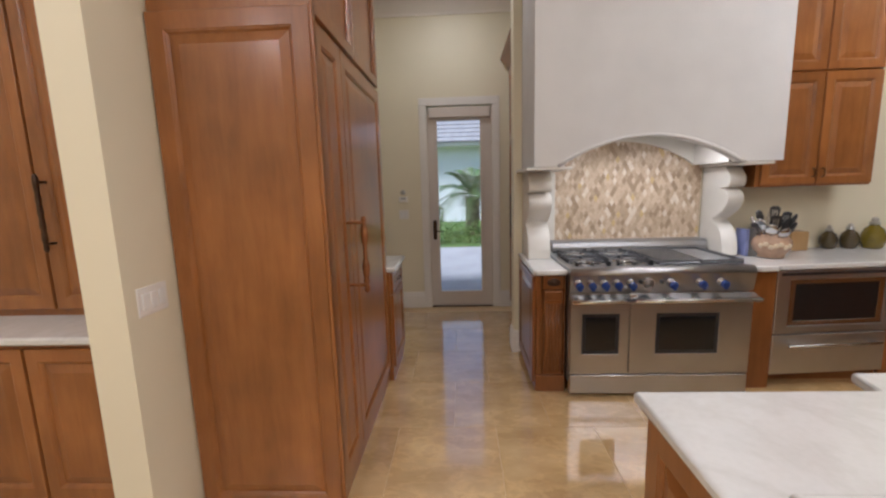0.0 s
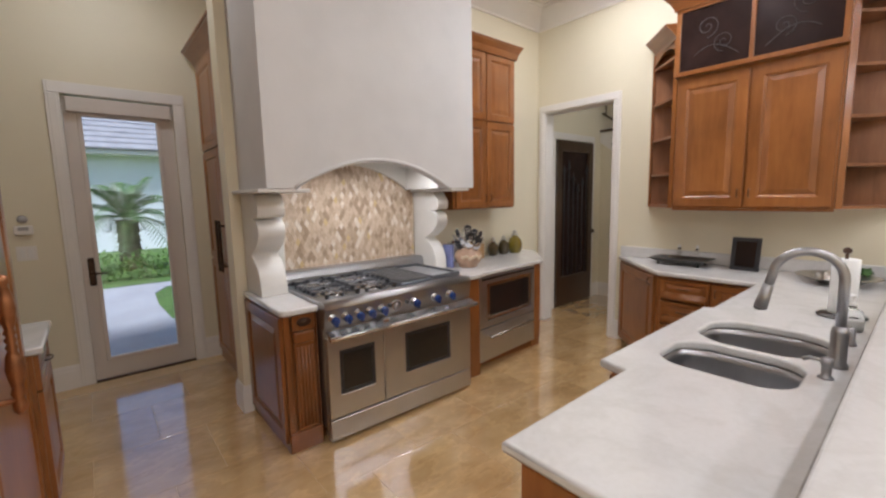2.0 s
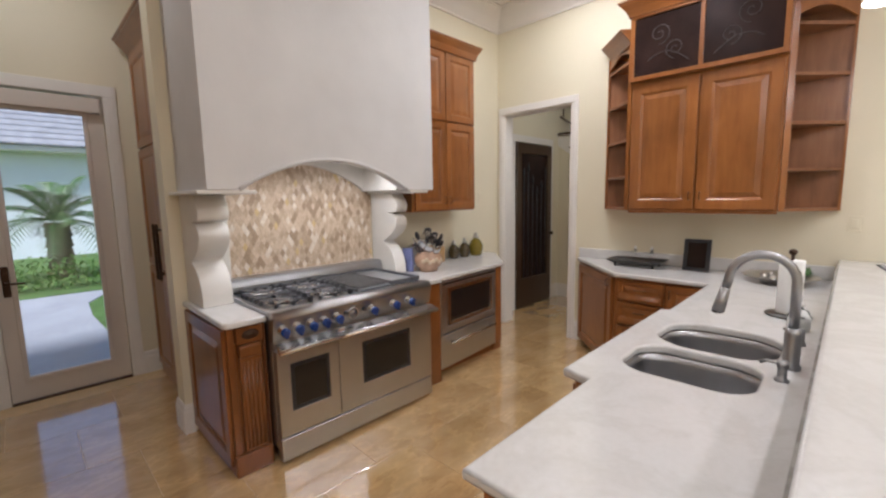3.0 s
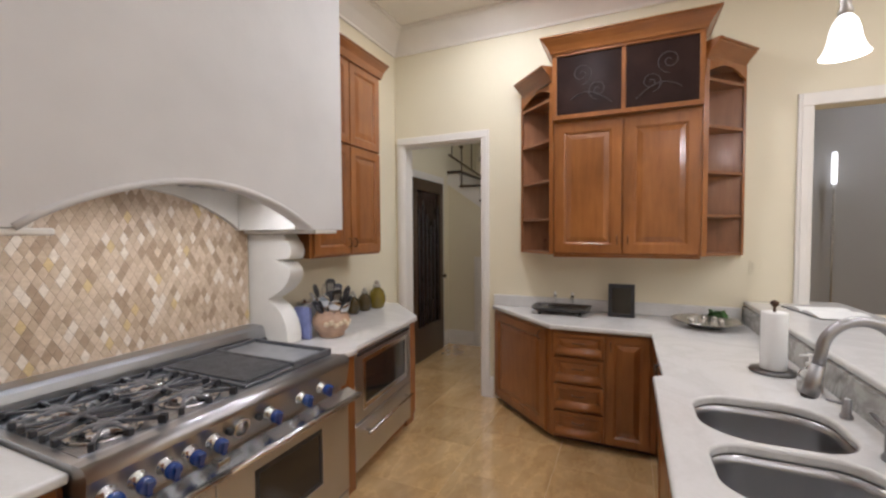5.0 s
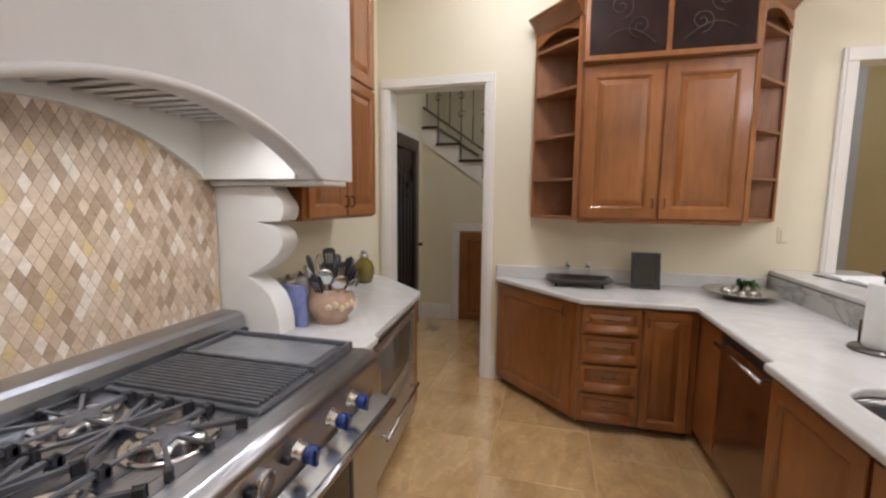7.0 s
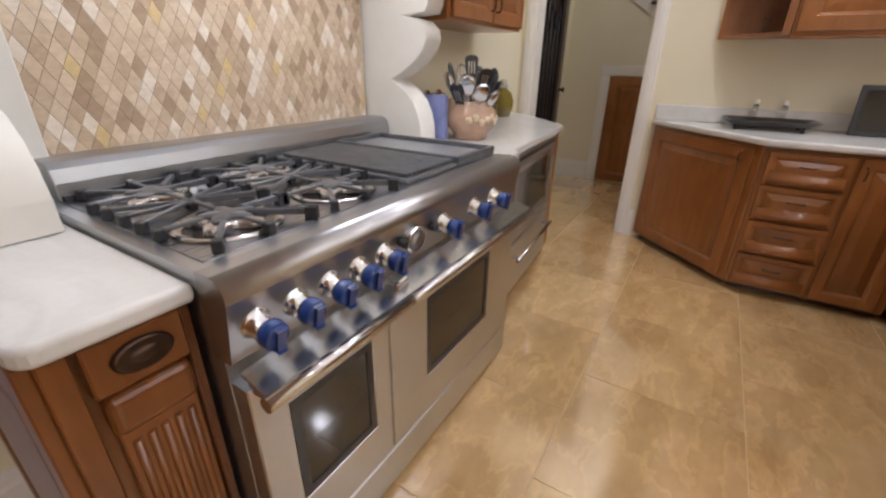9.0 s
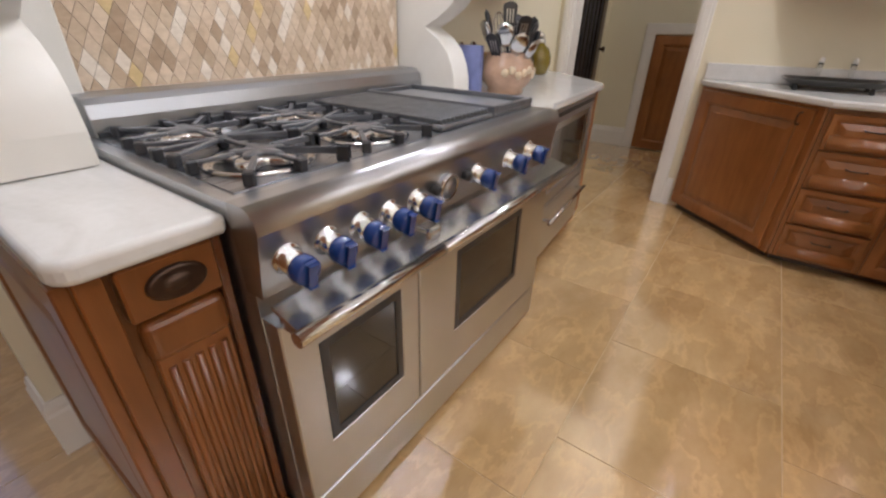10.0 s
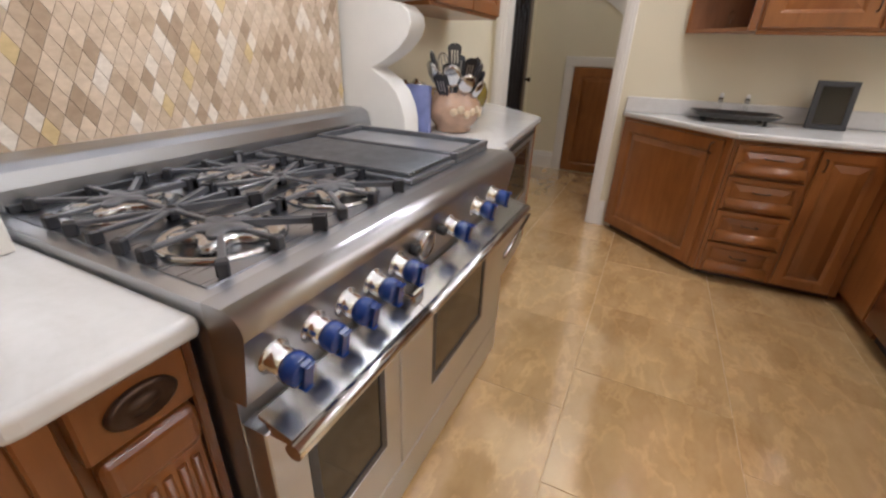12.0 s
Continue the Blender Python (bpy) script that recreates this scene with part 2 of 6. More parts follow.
def ring(o, i, a, b, axis="y", bev=0.002):
    """A flat frame with one opening: outer and inner rectangle (u0, u1, z0, z1), from a to b along the axis."""
    bm, loops = bmesh.new(), []
    put = (lambda u, d, z: (u, d, z)) if axis == "y" else (lambda u, d, z: (d, u, z))
    grow = lambda r, d: (r[0] - d, r[1] + d, r[2] - d, r[3] + d)
    s = bev if b > a else -bev
    for r, d in ((o, b), (o, a + s), (grow(o, -bev), a), (grow(i, bev), a), (i, a + s), (i, b)):
        loops.append([bm.verts.new(put(*p)) for p in ((r[0], d, r[2]), (r[1], d, r[2]), (r[1], d, r[3]), (r[0], d, r[3]))])
    for p, q in zip(loops, loops[1:] + loops[:1]):
        for k in range(4):
            bm.faces.new((p[k], p[(k + 1) % 4], q[(k + 1) % 4], q[k]))
    return bm


def one_box(*a, **k):
    return box(bmesh.new(), *a, **k)


def prism(bm, pts, axis, a, b, bev=0.0, seg=2):
    """A polygon of two coordinates pushed along an axis from a to b."""
    put = {"x": lambda p, h: (h, p[0], p[1]), "y": lambda p, h: (p[0], h, p[1]), "z": lambda p, h: (p[0], p[1], h)}[axis]
    lo, hi = [bm.verts.new(put(p, a)) for p in pts], [bm.verts.new(put(p, b)) for p in pts]
    n = len(pts)
    faces = [bm.faces.new(lo[::-1]), bm.faces.new(hi)] + [bm.faces.new((lo[i], lo[(i + 1) % n], hi[(i + 1) % n], hi[i])) for i in range(n)]
    bmesh.ops.recalc_face_normals(bm, faces=faces)
    if bev:
        edges = list({e for f in faces[:2] for e in f.edges})
        bmesh.ops.bevel(bm, geom=edges, offset=bev, segments=seg, affect="EDGES", profile=0.5)
    return bm


def lathe(bm, profile, centre=(0, 0, 0), n=28, m=None, flute=0.0, flutes=0):
    """A profile of (radius, height) turned about the upright axis."""
    rings = []
    for r, h in profile:
        ring = []
        for i in range(n):
            a = 2 * math.pi * i / n
            k = r * (1 + flute * math.cos(flutes * a)) if flutes else r
            co = Vector((k * math.cos(a), k * math.sin(a), h))
            ring.append(bm.verts.new((m @ co if m is not None else co) + Vector(centre)))
        rings.append(ring)
    faces = []
    for a, b in zip(rings, rings[1:]):
        faces += [bm.faces.new((a[i], a[(i + 1) % n], b[(i + 1) % n], b[i])) for i in range(n)]
    faces += [bm.faces.new(rings[0][::-1]), bm.faces.new(rings[-1])]
    for f in faces[:-2]:
        f.smooth = True
    return bm


def tube(bm, pts, r, n=10, r_end=None, closed=False):
    """A round bar along points."""
    pts = [Vector(p) for p in pts]
    rings, side = [], None
    for i, p in enumerate(pts):
        t = (pts[(i + 1) % len(pts)] - pts[i - 1]) if closed else (pts[min(i + 1, len(pts) - 1)] - pts[max(i - 1, 0)])
        t.normalize()
        if side is None:
            side = t.orthogonal().normalized()
        side = (side - t * side.dot(t)).normalized()
        up = t.cross(side)
        k = r if r_end is None else r + (r_end - r) * i / (len(pts) - 1)
        rings.append([bm.verts.new(p + k * (math.cos(2 * math.pi * j / n) * side + math.sin(2 * math.pi * j / n) * up)) for j in range(n)])
    pairs = list(zip(rings, rings[1:])) + ([(rings[-1], rings[0])] if closed else [])
    for a, b in pairs:
        for j in range(n):
            bm.faces.new((a[j], a[(j + 1) % n], b[(j + 1) % n], b[j])).smooth = True
    if not closed:
        bm.faces.new(rings[0][::-1]), bm.faces.new(rings[-1])
    return bm


def slab(outer, holes, z0, z1, bev=0.008):
    """A level slab with holes through it and a rounded upper edge."""
    bm = bmesh.new()
    edges = []
    for loop in [outer] + holes:
        vs = [bm.verts.new((x, y, z1)) for x, y in loop]
        edges += [bm.edges.new((vs[i], vs[(i + 1) % len(vs)])) for i in range(len(vs))]
    bmesh.ops.triangle_fill(bm, use_beauty=True, use_dissolve=True, edges=edges)
    got = bmesh.ops.extrude_face_region(bm, geom=bm.faces[:])["geom"]
    for v in got:
        if isinstance(v, bmesh.types.BMVert):
            v.co.z = z0
    bmesh.ops.recalc_face_normals(bm, faces=bm.faces[:])
    rim = [e for e in bm.edges if len(e.link_faces) == 2 and abs(e.verts[0].co.z - e.verts[1].co.z) < 1e-6 and abs(e.link_faces[0].normal.z - e.link_faces[1].normal.z) > 0.5]
    bmesh.ops.bevel(bm, geom=rim, offset=bev, segments=4, affect="EDGES", profile=0.5)
    bm.normal_update()
    for f in bm.faces:
        f.smooth = 0.02 < abs(f.normal.z) < 0.98
    return bm


PLACE = {}


def root_of(ob):
    while ob.parent is not None:
        ob = ob.parent
    return ob


def thing(name, x, y, z, label, category, group="", kind="", rz=0):
    """An Empty at a thing's base, which carries its parts."""
    ob = new(name)
    ob.empty_display_size = 0.05
    ob.matrix_basis = pose(x, y, z, 0, 0, rz)
    PLACE[ob] = pose(x, y, z, 0, 0, rz)
    return tagged(ob, label, category, group, kind)


def mesh_of(name, bm, mat):
    me = bpy.data.meshes.new(name)
    bmesh.ops.recalc_face_normals(bm, faces=bm.faces[:])
    bm.to_mesh(me)
    bm.free()
    me.materials.append(mat)
    return me


def part(name, bm, mat, parent, label=""):
    """One mesh, drawn in the world's coordinates, under a thing or a part."""
    bm.transform(PLACE[root_of(parent)].inverted())
    ob = new(name, mesh_of(name, bm, mat))
    ob.parent = parent
    return tagged(ob, label)


def solo(name, bm, mat, label, category="", group="", kind="", at=None):
    """A thing of one mesh, drawn in the world's coordinates; its origin goes to its base."""
    if at is None:
        lo = Vector([min(v.co[i] for v in bm.verts) for i in range(3)])
        hi = Vector([max(v.co[i] for v in bm.verts) for i in range(3)])
        at = Vector(((lo.x + hi.x) / 2, (lo.y + hi.y) / 2, lo.z))
    bm.transform(Matrix.Translation(-Vector(at)))
    ob = new(name, mesh_of(name, bm, mat))
    ob.location = at
    PLACE[ob] = Matrix.Translation(at)
    return tagged(ob, label, category, group, kind)


def structure(name, bm, mat, label, category):
    return solo(name, bm, mat, label, category, kind="structure")


FACE_NORTH, FACE_SOUTH, FACE_EAST, FACE_WEST = 180, 0, 90, -90


def raised_panel(m, w, h, rail=0.06, deep=0.02):
    """Door frame and raised panel as two meshes. Local x across, z up, front towards -y."""
    fr, rings = bmesh.new(), []
    for d, y in ((0.0, 0.0), (0.0, -deep + 0.003), (0.003, -deep), (rail - 0.004, -deep), (rail, -deep * 0.86), (rail + 0.004, -deep * 0.84), (rail + 0.013, -deep * 0.42), (rail + 0.013, 0.0)):
        rings.append([fr.verts.new(p) for p in ((d, y, d), (w - d, y, d), (w - d, y, h - d), (d, y, h - d))])
    for a, b in zip(rings, rings[1:] + rings[:1]):
        for i in range(4):
            fr.faces.new((a[i], a[(i + 1) % 4], b[(i + 1) % 4], b[i]))
    pn = bmesh.new()
    x0, x1, z0, z1, g = rail + 0.008, w - rail - 0.008, rail + 0.008, h - rail - 0.008, min(0.045, (w - 2 * rail) * 0.3, (h - 2 * rail) * 0.3)
    outer = [pn.verts.new(p) for p in ((x0, -deep * 0.3, z0), (x1, -deep * 0.3, z0), (x1, -deep * 0.3, z1), (x0, -deep * 0.3, z1))]
    inner = [pn.verts.new(p) for p in ((x0 + g, -deep * 0.85, z0 + g), (x1 - g, -deep * 0.85, z0 + g), (x1 - g, -deep * 0.85, z1 - g), (x0 + g, -deep * 0.85, z1 - g))]
    back = [pn.verts.new((v.co.x, -0.002, v.co.z)) for v in outer]
    for i in range(4):
        j = (i + 1) % 4
        pn.faces.new((outer[i], outer[j], inner[j], inner[i]))
        pn.faces.new((back[i], back[j], outer[j], outer[i]))
    pn.faces.new(inner), pn.faces.new(back[::-1])
    fr.transform(m), pn.transform(m)
    return fr, pn


def cabinet_door(parent, x, y, z, rz, w, h, rail=0.06, name="door", mat=None):
    fr, pn = raised_panel(pose(x, y, z, 0, 0, rz), w, h, rail)
    d = part(name, fr, mat or WOOD, parent)
    part("panel", pn, mat or WOOD, d)
    return d


def pull(parent, x, y, z, rz, length=0.09, upright=False, mat=None, r=0.004):
    """A small bow handle standing off its door."""
    pts = [(-length / 2, 0, 0), (-length / 2, -0.02, 0), (-length / 4, -0.028, 0), (length / 4, -0.028, 0), (length / 2, -0.02, 0), (length / 2, 0, 0)]
    m = pose(x, y, z, 0, 0, rz) @ (pose(0, 0, 0, 0, 90, 0) if upright else Matrix())
    return part("handle", tube(bmesh.new(), [m @ Vector(p) for p in pts], r), mat or BRONZE, parent, "small bow handle")


def crown(pts, z, up=0.13, out=0.1, closed=False):
    """Cornice along a line of (x, y): it leans outwards to the right of its way."""
    prof = [(0.0, 0.0), (0.015, 0.0), (0.02, 0.02), (out * 0.45, up * 0.45), (out * 0.85, up * 0.8), (out * 0.87, up * 0.88), (out, up * 0.9), (out, up), (0.0, up)]
    bm, rings, n = bmesh.new(), [], len(pts)
    for i, p in enumerate(pts):
        p = Vector(p)
        a = (p - Vector(pts[i - 1])).normalized() if i else (Vector(pts[1]) - p).normalized()
        b = (Vector(pts[i + 1]) - p).normalized() if i < n - 1 else a
        na, nb = Vector((a.y, -a.x)), Vector((b.y, -b.x))
        nn = (na + nb).normalized()
        k = 1 / max(0.35, nn.dot(na))
        rings.append([bm.verts.new((p.x + nn.x * o * k, p.y + nn.y * o * k, z + h)) for o, h in prof])
    c = len(prof)
    for a, b in zip(rings, rings[1:]):
        for j in range(c):
            bm.faces.new((a[j], a[(j + 1) % c], b[(j + 1) % c], b[j]))
    bm.faces.new(rings[0][::-1]), bm.faces.new(rings[-1])
    return bm


# ---- structure ----
def wall_with_openings(name, axis, face, back, a, b, top, openings, mat, label, base=0.0):
    """A wall along x or y, cut by openings (from, to, sill, head)."""
    bm = bmesh.new()

    def piece(u0, u1, z0, z1):
        if u1 - u0 < 1e-4 or z1 - z0 < 1e-4:
            return
        lo, hi = min(face, back), max(face, back)
        box(bm, u0, u1, lo, hi, z0, z1) if axis == "x" else box(bm, lo, hi, u0, u1, z0, z1)
    at = a
    for u0, u1, sill, head in sorted(openings):
        piece(at, u0, base, top)
        piece(u0, u1, base, sill)
        piece(u0, u1, head, top)
        at = u1
    piece(at, b, base, top)
    return structure(name, bm, mat, label, "wall")


EAST, NORTH, BACK = 3.95, 3.65, 5.10
DOOR_Y0, DOOR_Y1, DOOR_HEAD = 2.684, 3.54, 2.52
wall_with_openings("wall_east", "y", EAST, EAST + 0.14, -4.0, NORTH + 0.15, CEILING, [(DOOR_Y0, DOOR_Y1, 0, DOOR_HEAD), (-2.2, 0.17, 1.0, 2.505)], WALL, "cream painted wall with doorway and pass-through opening")
structure("wall_north", one_box(0.46, EAST, NORTH, NORTH + 0.17, 0, CEILING), WALL, "cream painted wall behind the range", "wall")
structure("wall_pantry", one_box(1.1, 1.22, NORTH + 0.17, BACK, 0, CEILING), WALL, "cream painted wall behind the pantry", "wall")
wall_with_openings("wall_back", "x", BACK, BACK + 0.16, -1.415, 1.22, CEILING, [(-0.385, 0.385, 0, 2.45)], WALL, "cream painted wall around the garden door")
structure("wall_west", one_box(-1.415, -1.255, 1.444, BACK, 0, CEILING), WALL, "cream painted wall stub beside the tall cabinet", "wall")
structure("wall_south", one_box(-3.6, EAST + 0.14, -4.14, -4.0, 0, CEILING), WALL, "plain cream wall closing the room", "wall")
structure("wall_far_west", one_box(-3.74, -3.6, -4.14, BACK, 0, CEILING), WALL, "plain cream wall closing the room", "wall")
structure("wall_bar_north", one_box(-3.6, -1.417, 2.35, 2.49, 0, CEILING), WALL, "plain cream wall behind the side cabinets", "wall")
structure("ceiling", one_box(-3.74, 8.2, -4.14, 5.4, CEILING, CEILING + 0.15), CEIL, "off-white plaster ceiling", "ceiling")

# cornice where walls meet the ceiling
structure("cornice", crown([(-1.255, 1.444), (-1.255, BACK), (1.1, BACK)], CEILING - 0.21, 0.21, 0.2), TRIM, "white moulded ceiling cornice", "cornice")
structure("cornice", crown([(0.46, NORTH), (EAST, NORTH), (EAST, -4.0)], CEILING - 0.21, 0.21, 0.2), TRIM, "white moulded ceiling cornice", "cornice")

# ---- the floor ----
structure("floor", one_box(-3.74, 8.2, -4.14, BACK + 0.16, -0.2, -0.0025), GROUT, "sand-coloured stone floor bed with grout joints", "floor")


# ---- doorway trim ----
def casing(name, axis, at, out, u0, u1, head, w, label, foot=0.0, sides=(True, True)):
    """Door casing of two uprights and a head, proud of a wall."""
    t = thing(name, *( ((u0 + u1) / 2, at, foot) if axis == "x" else (at, (u0 + u1) / 2, foot)), label, "trim", kind="structure")
    lo, hi = sorted((at, at + out))

    def put(nm, a, b, z0, z1):
        bm = bmesh.new()
        if axis == "x":
            box(bm, a, b, lo, hi, z0, z1, 0.004)
            box(bm, a + 0.02, b - 0.02, lo - 0.006, hi - 0.004, z0 + 0.001, z1 - 0.001, 0.003)
        else:
            s = -0.006 if out < 0 else 0.006
            box(bm, lo, hi, a, b, z0, z1, 0.004)
            box(bm, lo + s, hi + s * 0.3, a + 0.02, b - 0.02, z0 + 0.001, z1 - 0.001, 0.003)
        part(nm, bm, TRIM, t)
    if sides[0]:
        put("upright", u0 - w, u0, foot, head)
    if sides[1]:
        put("upright", u1, u1 + w, foot, head)
    put("head", u0 - w, u1 + w, head, head + w)
    return t


casing("door_trim", "y", EAST, -0.022, DOOR_Y0, DOOR_Y1, DOOR_HEAD, 0.076, "white painted door casing")
lin = bmesh.new()
box(lin, EAST - 0.005, EAST + 0.145, DOOR_Y0, DOOR_Y0 + 0.012, 0, DOOR_HEAD)
box(lin, EAST - 0.005, EAST + 0.145, DOOR_Y1 - 0.012, DOOR_Y1, 0, DOOR_HEAD)
box(lin, EAST - 0.005, EAST + 0.145, DOOR_Y0 + 0.012, DOOR_Y1 - 0.012, DOOR_HEAD - 0.012, DOOR_HEAD)
structure("door_lining", lin, TRIM, "white painted doorway lining", "trim")
casing("pass_trim", "y", EAST, -0.022, -2.2, 0.17, 2.505, 0.092, "white painted casing of the pass-through opening", foot=1.05)

# ---- garden door ----
casing("door_trim", "x", BACK, -0.022, -0.385, 0.385, 2.45, 0.092, "white painted garden door casing")
gd = thing("door_1", 0, BACK + 0.03, 0, "off-white painted garden door with one tall glass pane", "door", kind="structure")
GX0, GX1, GZ0, GZ1 = -0.277, 0.256, 0.19, 2.295
part("leaf", ring((-0.383, 0.383, 0.01, 2.44), (GX0, GX1, GZ0, GZ1), BACK + 0.02, BACK + 0.065, bev=0.003), DOORPAINT, gd)
part("glazing_bead", ring((GX0 - 0.02, GX1 + 0.02, GZ0 - 0.02, GZ1 + 0.02), (GX0 + 0.012, GX1 - 0.012, GZ0 + 0.012, GZ1 - 0.012), BACK + 0.008, BACK + 0.03, bev=0.004), DOORPAINT, gd)
pane = part("pane", one_box(GX0, GX1, BACK + 0.04, BACK + 0.046, GZ0, GZ1), PANE, gd, "clear glass pane")
pane.visible_shadow = False
plate = part("handle_plate", one_box(-0.345, -0.300, BACK + 0.008, BACK + 0.022, 0.86, 1.10, 0.01, 3), BRONZE, gd, "dark bronze handle plate")
part("lever", tube(bmesh.new(), [(-0.322, BACK + 0.01, 0.97), (-0.322, BACK - 0.045, 0.97), (-0.30, BACK - 0.055, 0.97), (-0.215, BACK - 0.05, 0.965)], 0.009), BRONZE, plate)
part("threshold", one_box(-0.383, 0.383, BACK - 0.01, BACK + 0.1, -0.004, 0.012, 0.003), BRONZE, gd)
part("blind_cassette", one_box(-0.36, 0.36, BACK - 0.035, BACK + 0.018, 2.31, 2.43, 0.006), DOORPAINT, gd, "narrow roller blind box above the pane")


# ---- skirting boards ----
def skirting(pts, label="white moulded skirting board"):
    prof = [(0.0, 0.0), (0.018, 0.0), (0.018, 0.155), (0.013, 0.166), (0.013, 0.182), (0.006, 0.205), (0.0, 0.205)]
    bm, rings = bmesh.new(), []
    for i, p in enumerate(pts):
        p = Vector(p)
        a = (p - Vector(pts[i - 1])).normalized() if i else (Vector(pts[1]) - p).normalized()
        b = (Vector(pts[i + 1]) - p).normalized() if i < len(pts) - 1 else a
        na, nb = Vector((a.y, -a.x)), Vector((b.y, -b.x))
        nn = (na + nb).normalized()
        k = 1 / max(0.4, nn.dot(na))
        rings.append([bm.verts.new((p.x + nn.x * o * k, p.y + nn.y * o * k, h - 0.003)) for o, h in prof])
    for a, b in zip(rings, rings[1:]):
        for j in range(len(prof)):
            bm.faces.new((a[j], a[(j + 1) % len(prof)], b[(j + 1) % len(prof)], b[j]))
    bm.faces.new(rings[0][::-1]), bm.faces.new(rings[-1])
    return structure("baseboard", bm, TRIM, label, "skirting")


skirting([(-1.255, 3.7), (-1.255, BACK), (-0.478, BACK)])
skirting([(0.478, BACK), (0.612, BACK)])
skirting([(0.598, 3.82), (0.46, 3.82), (0.46, NORTH), (0.51, NORTH)])
skirting([(EAST, 2.607), (EAST, 2.562)])
skirting([(EAST + 0.14, 3.78), (4.40, 3.78)])
skirting([(5.47, 3.78), (5.65, 3.78), (5.65, 3.375)])


# ---- range hood ----
HX0, HX1, HY0, HZ0 = 0.53, 2.25, 3.045, 1.632
hood = thing("range_hood", 1.4, 3.3, HZ0, "tall off-white plaster range hood with arched opening", "range hood")
AX0, AX1, ATOP = 0.70, 1.97, 0.20


def arc(x0, x1, rise, n=24):
    """Points of a shallow arch with eased ends."""
    out = []
    for i in range(n + 1):
        u = i / n
        out.append((x0 + (x1 - x0) * u, rise * math.sin(math.pi * u) ** 0.8))
    return out


front = [(HX0, HZ0), (AX0, HZ0)] + [(x, HZ0 + h) for x, h in arc(AX0, AX1, ATOP)[1:-1]] + [(AX1, HZ0), (HX1, HZ0), (HX1, CEILING - 0.002), (HX0, CEILING - 0.002)]
shell = prism(bmesh.new(), front, "y", HY0, HY0 + 0.1)
box(shell, HX0, HX0 + 0.09, HY0 + 0.1, NORTH - 0.002, HZ0, CEILING - 0.002)
box(shell, HX1 - 0.09, HX1, HY0 + 0.1, NORTH - 0.002, HZ0, CEILING - 0.002)
part("shell", shell, PLASTER, hood)
lip = bmesh.new()
line = [(x, HY0 + 0.004, HZ0 + h) for x, h in arc(AX0, AX1, ATOP)]
tube(lip, line, 0.014, 8)
part("arch_moulding", lip, PLASTER, hood)
for a, b in ((HX0 + 0.09, AX0 + 0.07), (AX1 - 0.03, HX1 - 0.09)):
    part("soffit", one_box(a, b, HY0 + 0.1, NORTH - 0.002, HZ0, HZ0 + 0.02), CORBEL, hood)
lining = bmesh.new()
box(lining, AX0 + 0.05, AX0 + 0.07, HY0 + 0.1, NORTH - 0.002, HZ0 + 0.02, HZ0 + 0.32)
box(lining, AX1 - 0.03, AX1 - 0.01, HY0 + 0.1, NORTH - 0.002, HZ0 + 0.02, HZ0 + 0.32)
box(lining, AX0 + 0.07, AX1 - 0.03, HY0 + 0.1, NORTH - 0.002, HZ0 + 0.30, HZ0 + 0.32)
part("canopy_lining", lining, CORBEL, hood)
back = [(0.776, HZ0 + 0.298)] + [(x, HZ0 + 0.004 + h) for x, h in arc(0.776, 1.938, 0.205)] + [(1.938, HZ0 + 0.298)]
part("back_arch", prism(bmesh.new(), back, "y", 3.596, NORTH - 0.022), CORBEL, hood, "cream arched panel framing the tiles")
filt = part("filter", one_box(0.85, 1.85, 3.18, 3.52, HZ0 + 0.24, HZ0 + 0.298), IRON, hood, "steel baffle filter")
for i in range(16):
    x = 0.88 + i * 0.062
    part("baffle", one_box(x, x + 0.03, 3.19, 3.51, HZ0 + 0.225, HZ0 + 0.245, 0.004), STEEL, filt)
for x in (1.12, 1.62):
    part("hood_lamp", lathe(bmesh.new(), [(0.028, 0), (0.034, 0.004), (0.034, 0.026)], (x, 3.20, HZ0 + 0.205)), LAMPGLOW, hood, "round glowing hood lamp")
    lamp = new("hood_spot", bpy.data.lights.new("hood_spot", "AREA"))
    lamp.data.shape, lamp.data.size, lamp.data.energy, lamp.data.color = "DISK", 0.05, 3.3, LAMP_COLOUR
    lamp.matrix_world = look((x, 3.20, HZ0 + 0.20), (x, 2.95, 0))


def corbel(x0, x1, cap0, cap1, plate, label):
    """A carved bracket: an S-shaped outline pushed across."""
    # an upper cyma, a swelling scroll and a concave foot, with sharp throats between them
    prof = [(NORTH - 0.004, 0.915), (3.322, 0.915), (3.324, 0.985), (3.338, 1.045), (3.365, 1.10), (3.41, 1.145), (3.485, 1.188),
            (3.425, 1.218), (3.355, 1.262), (3.31, 1.31), (3.292, 1.355), (3.303, 1.395), (3.34, 1.425), (3.418, 1.442), (3.30, 1.45),
            (3.285, 1.478), (3.281, 1.508), (3.293, 1.54), (3.322, 1.572), (3.345, 1.605), (NORTH - 0.004, 1.605)]
    t = thing("corbel", (x0 + x1) / 2, 3.4, 0.912, label, "corbel", "corbels under the hood")
    br = part("bracket", prism(bmesh.new(), prof, "x", x0 + 0.012, x1 - 0.002, 0.004, 2), CORBEL, t)
    for f in br.data.polygons:
        f.use_smooth = abs(f.normal.x) < 0.3 and f.center.z > 0.1 and f.center.z < 0.68
    part("cap", one_box(cap0, cap1, HY0 + 0.004, NORTH - 0.004, HZ0 - 0.024, HZ0 - 0.002, 0.006, 2), CORBEL, t)
    if plate:
        part("back_plate", one_box(plate[0], plate[1], 3.606, NORTH - 0.004, 0.914, 1.603, 0.003), CORBEL, t)
    return t


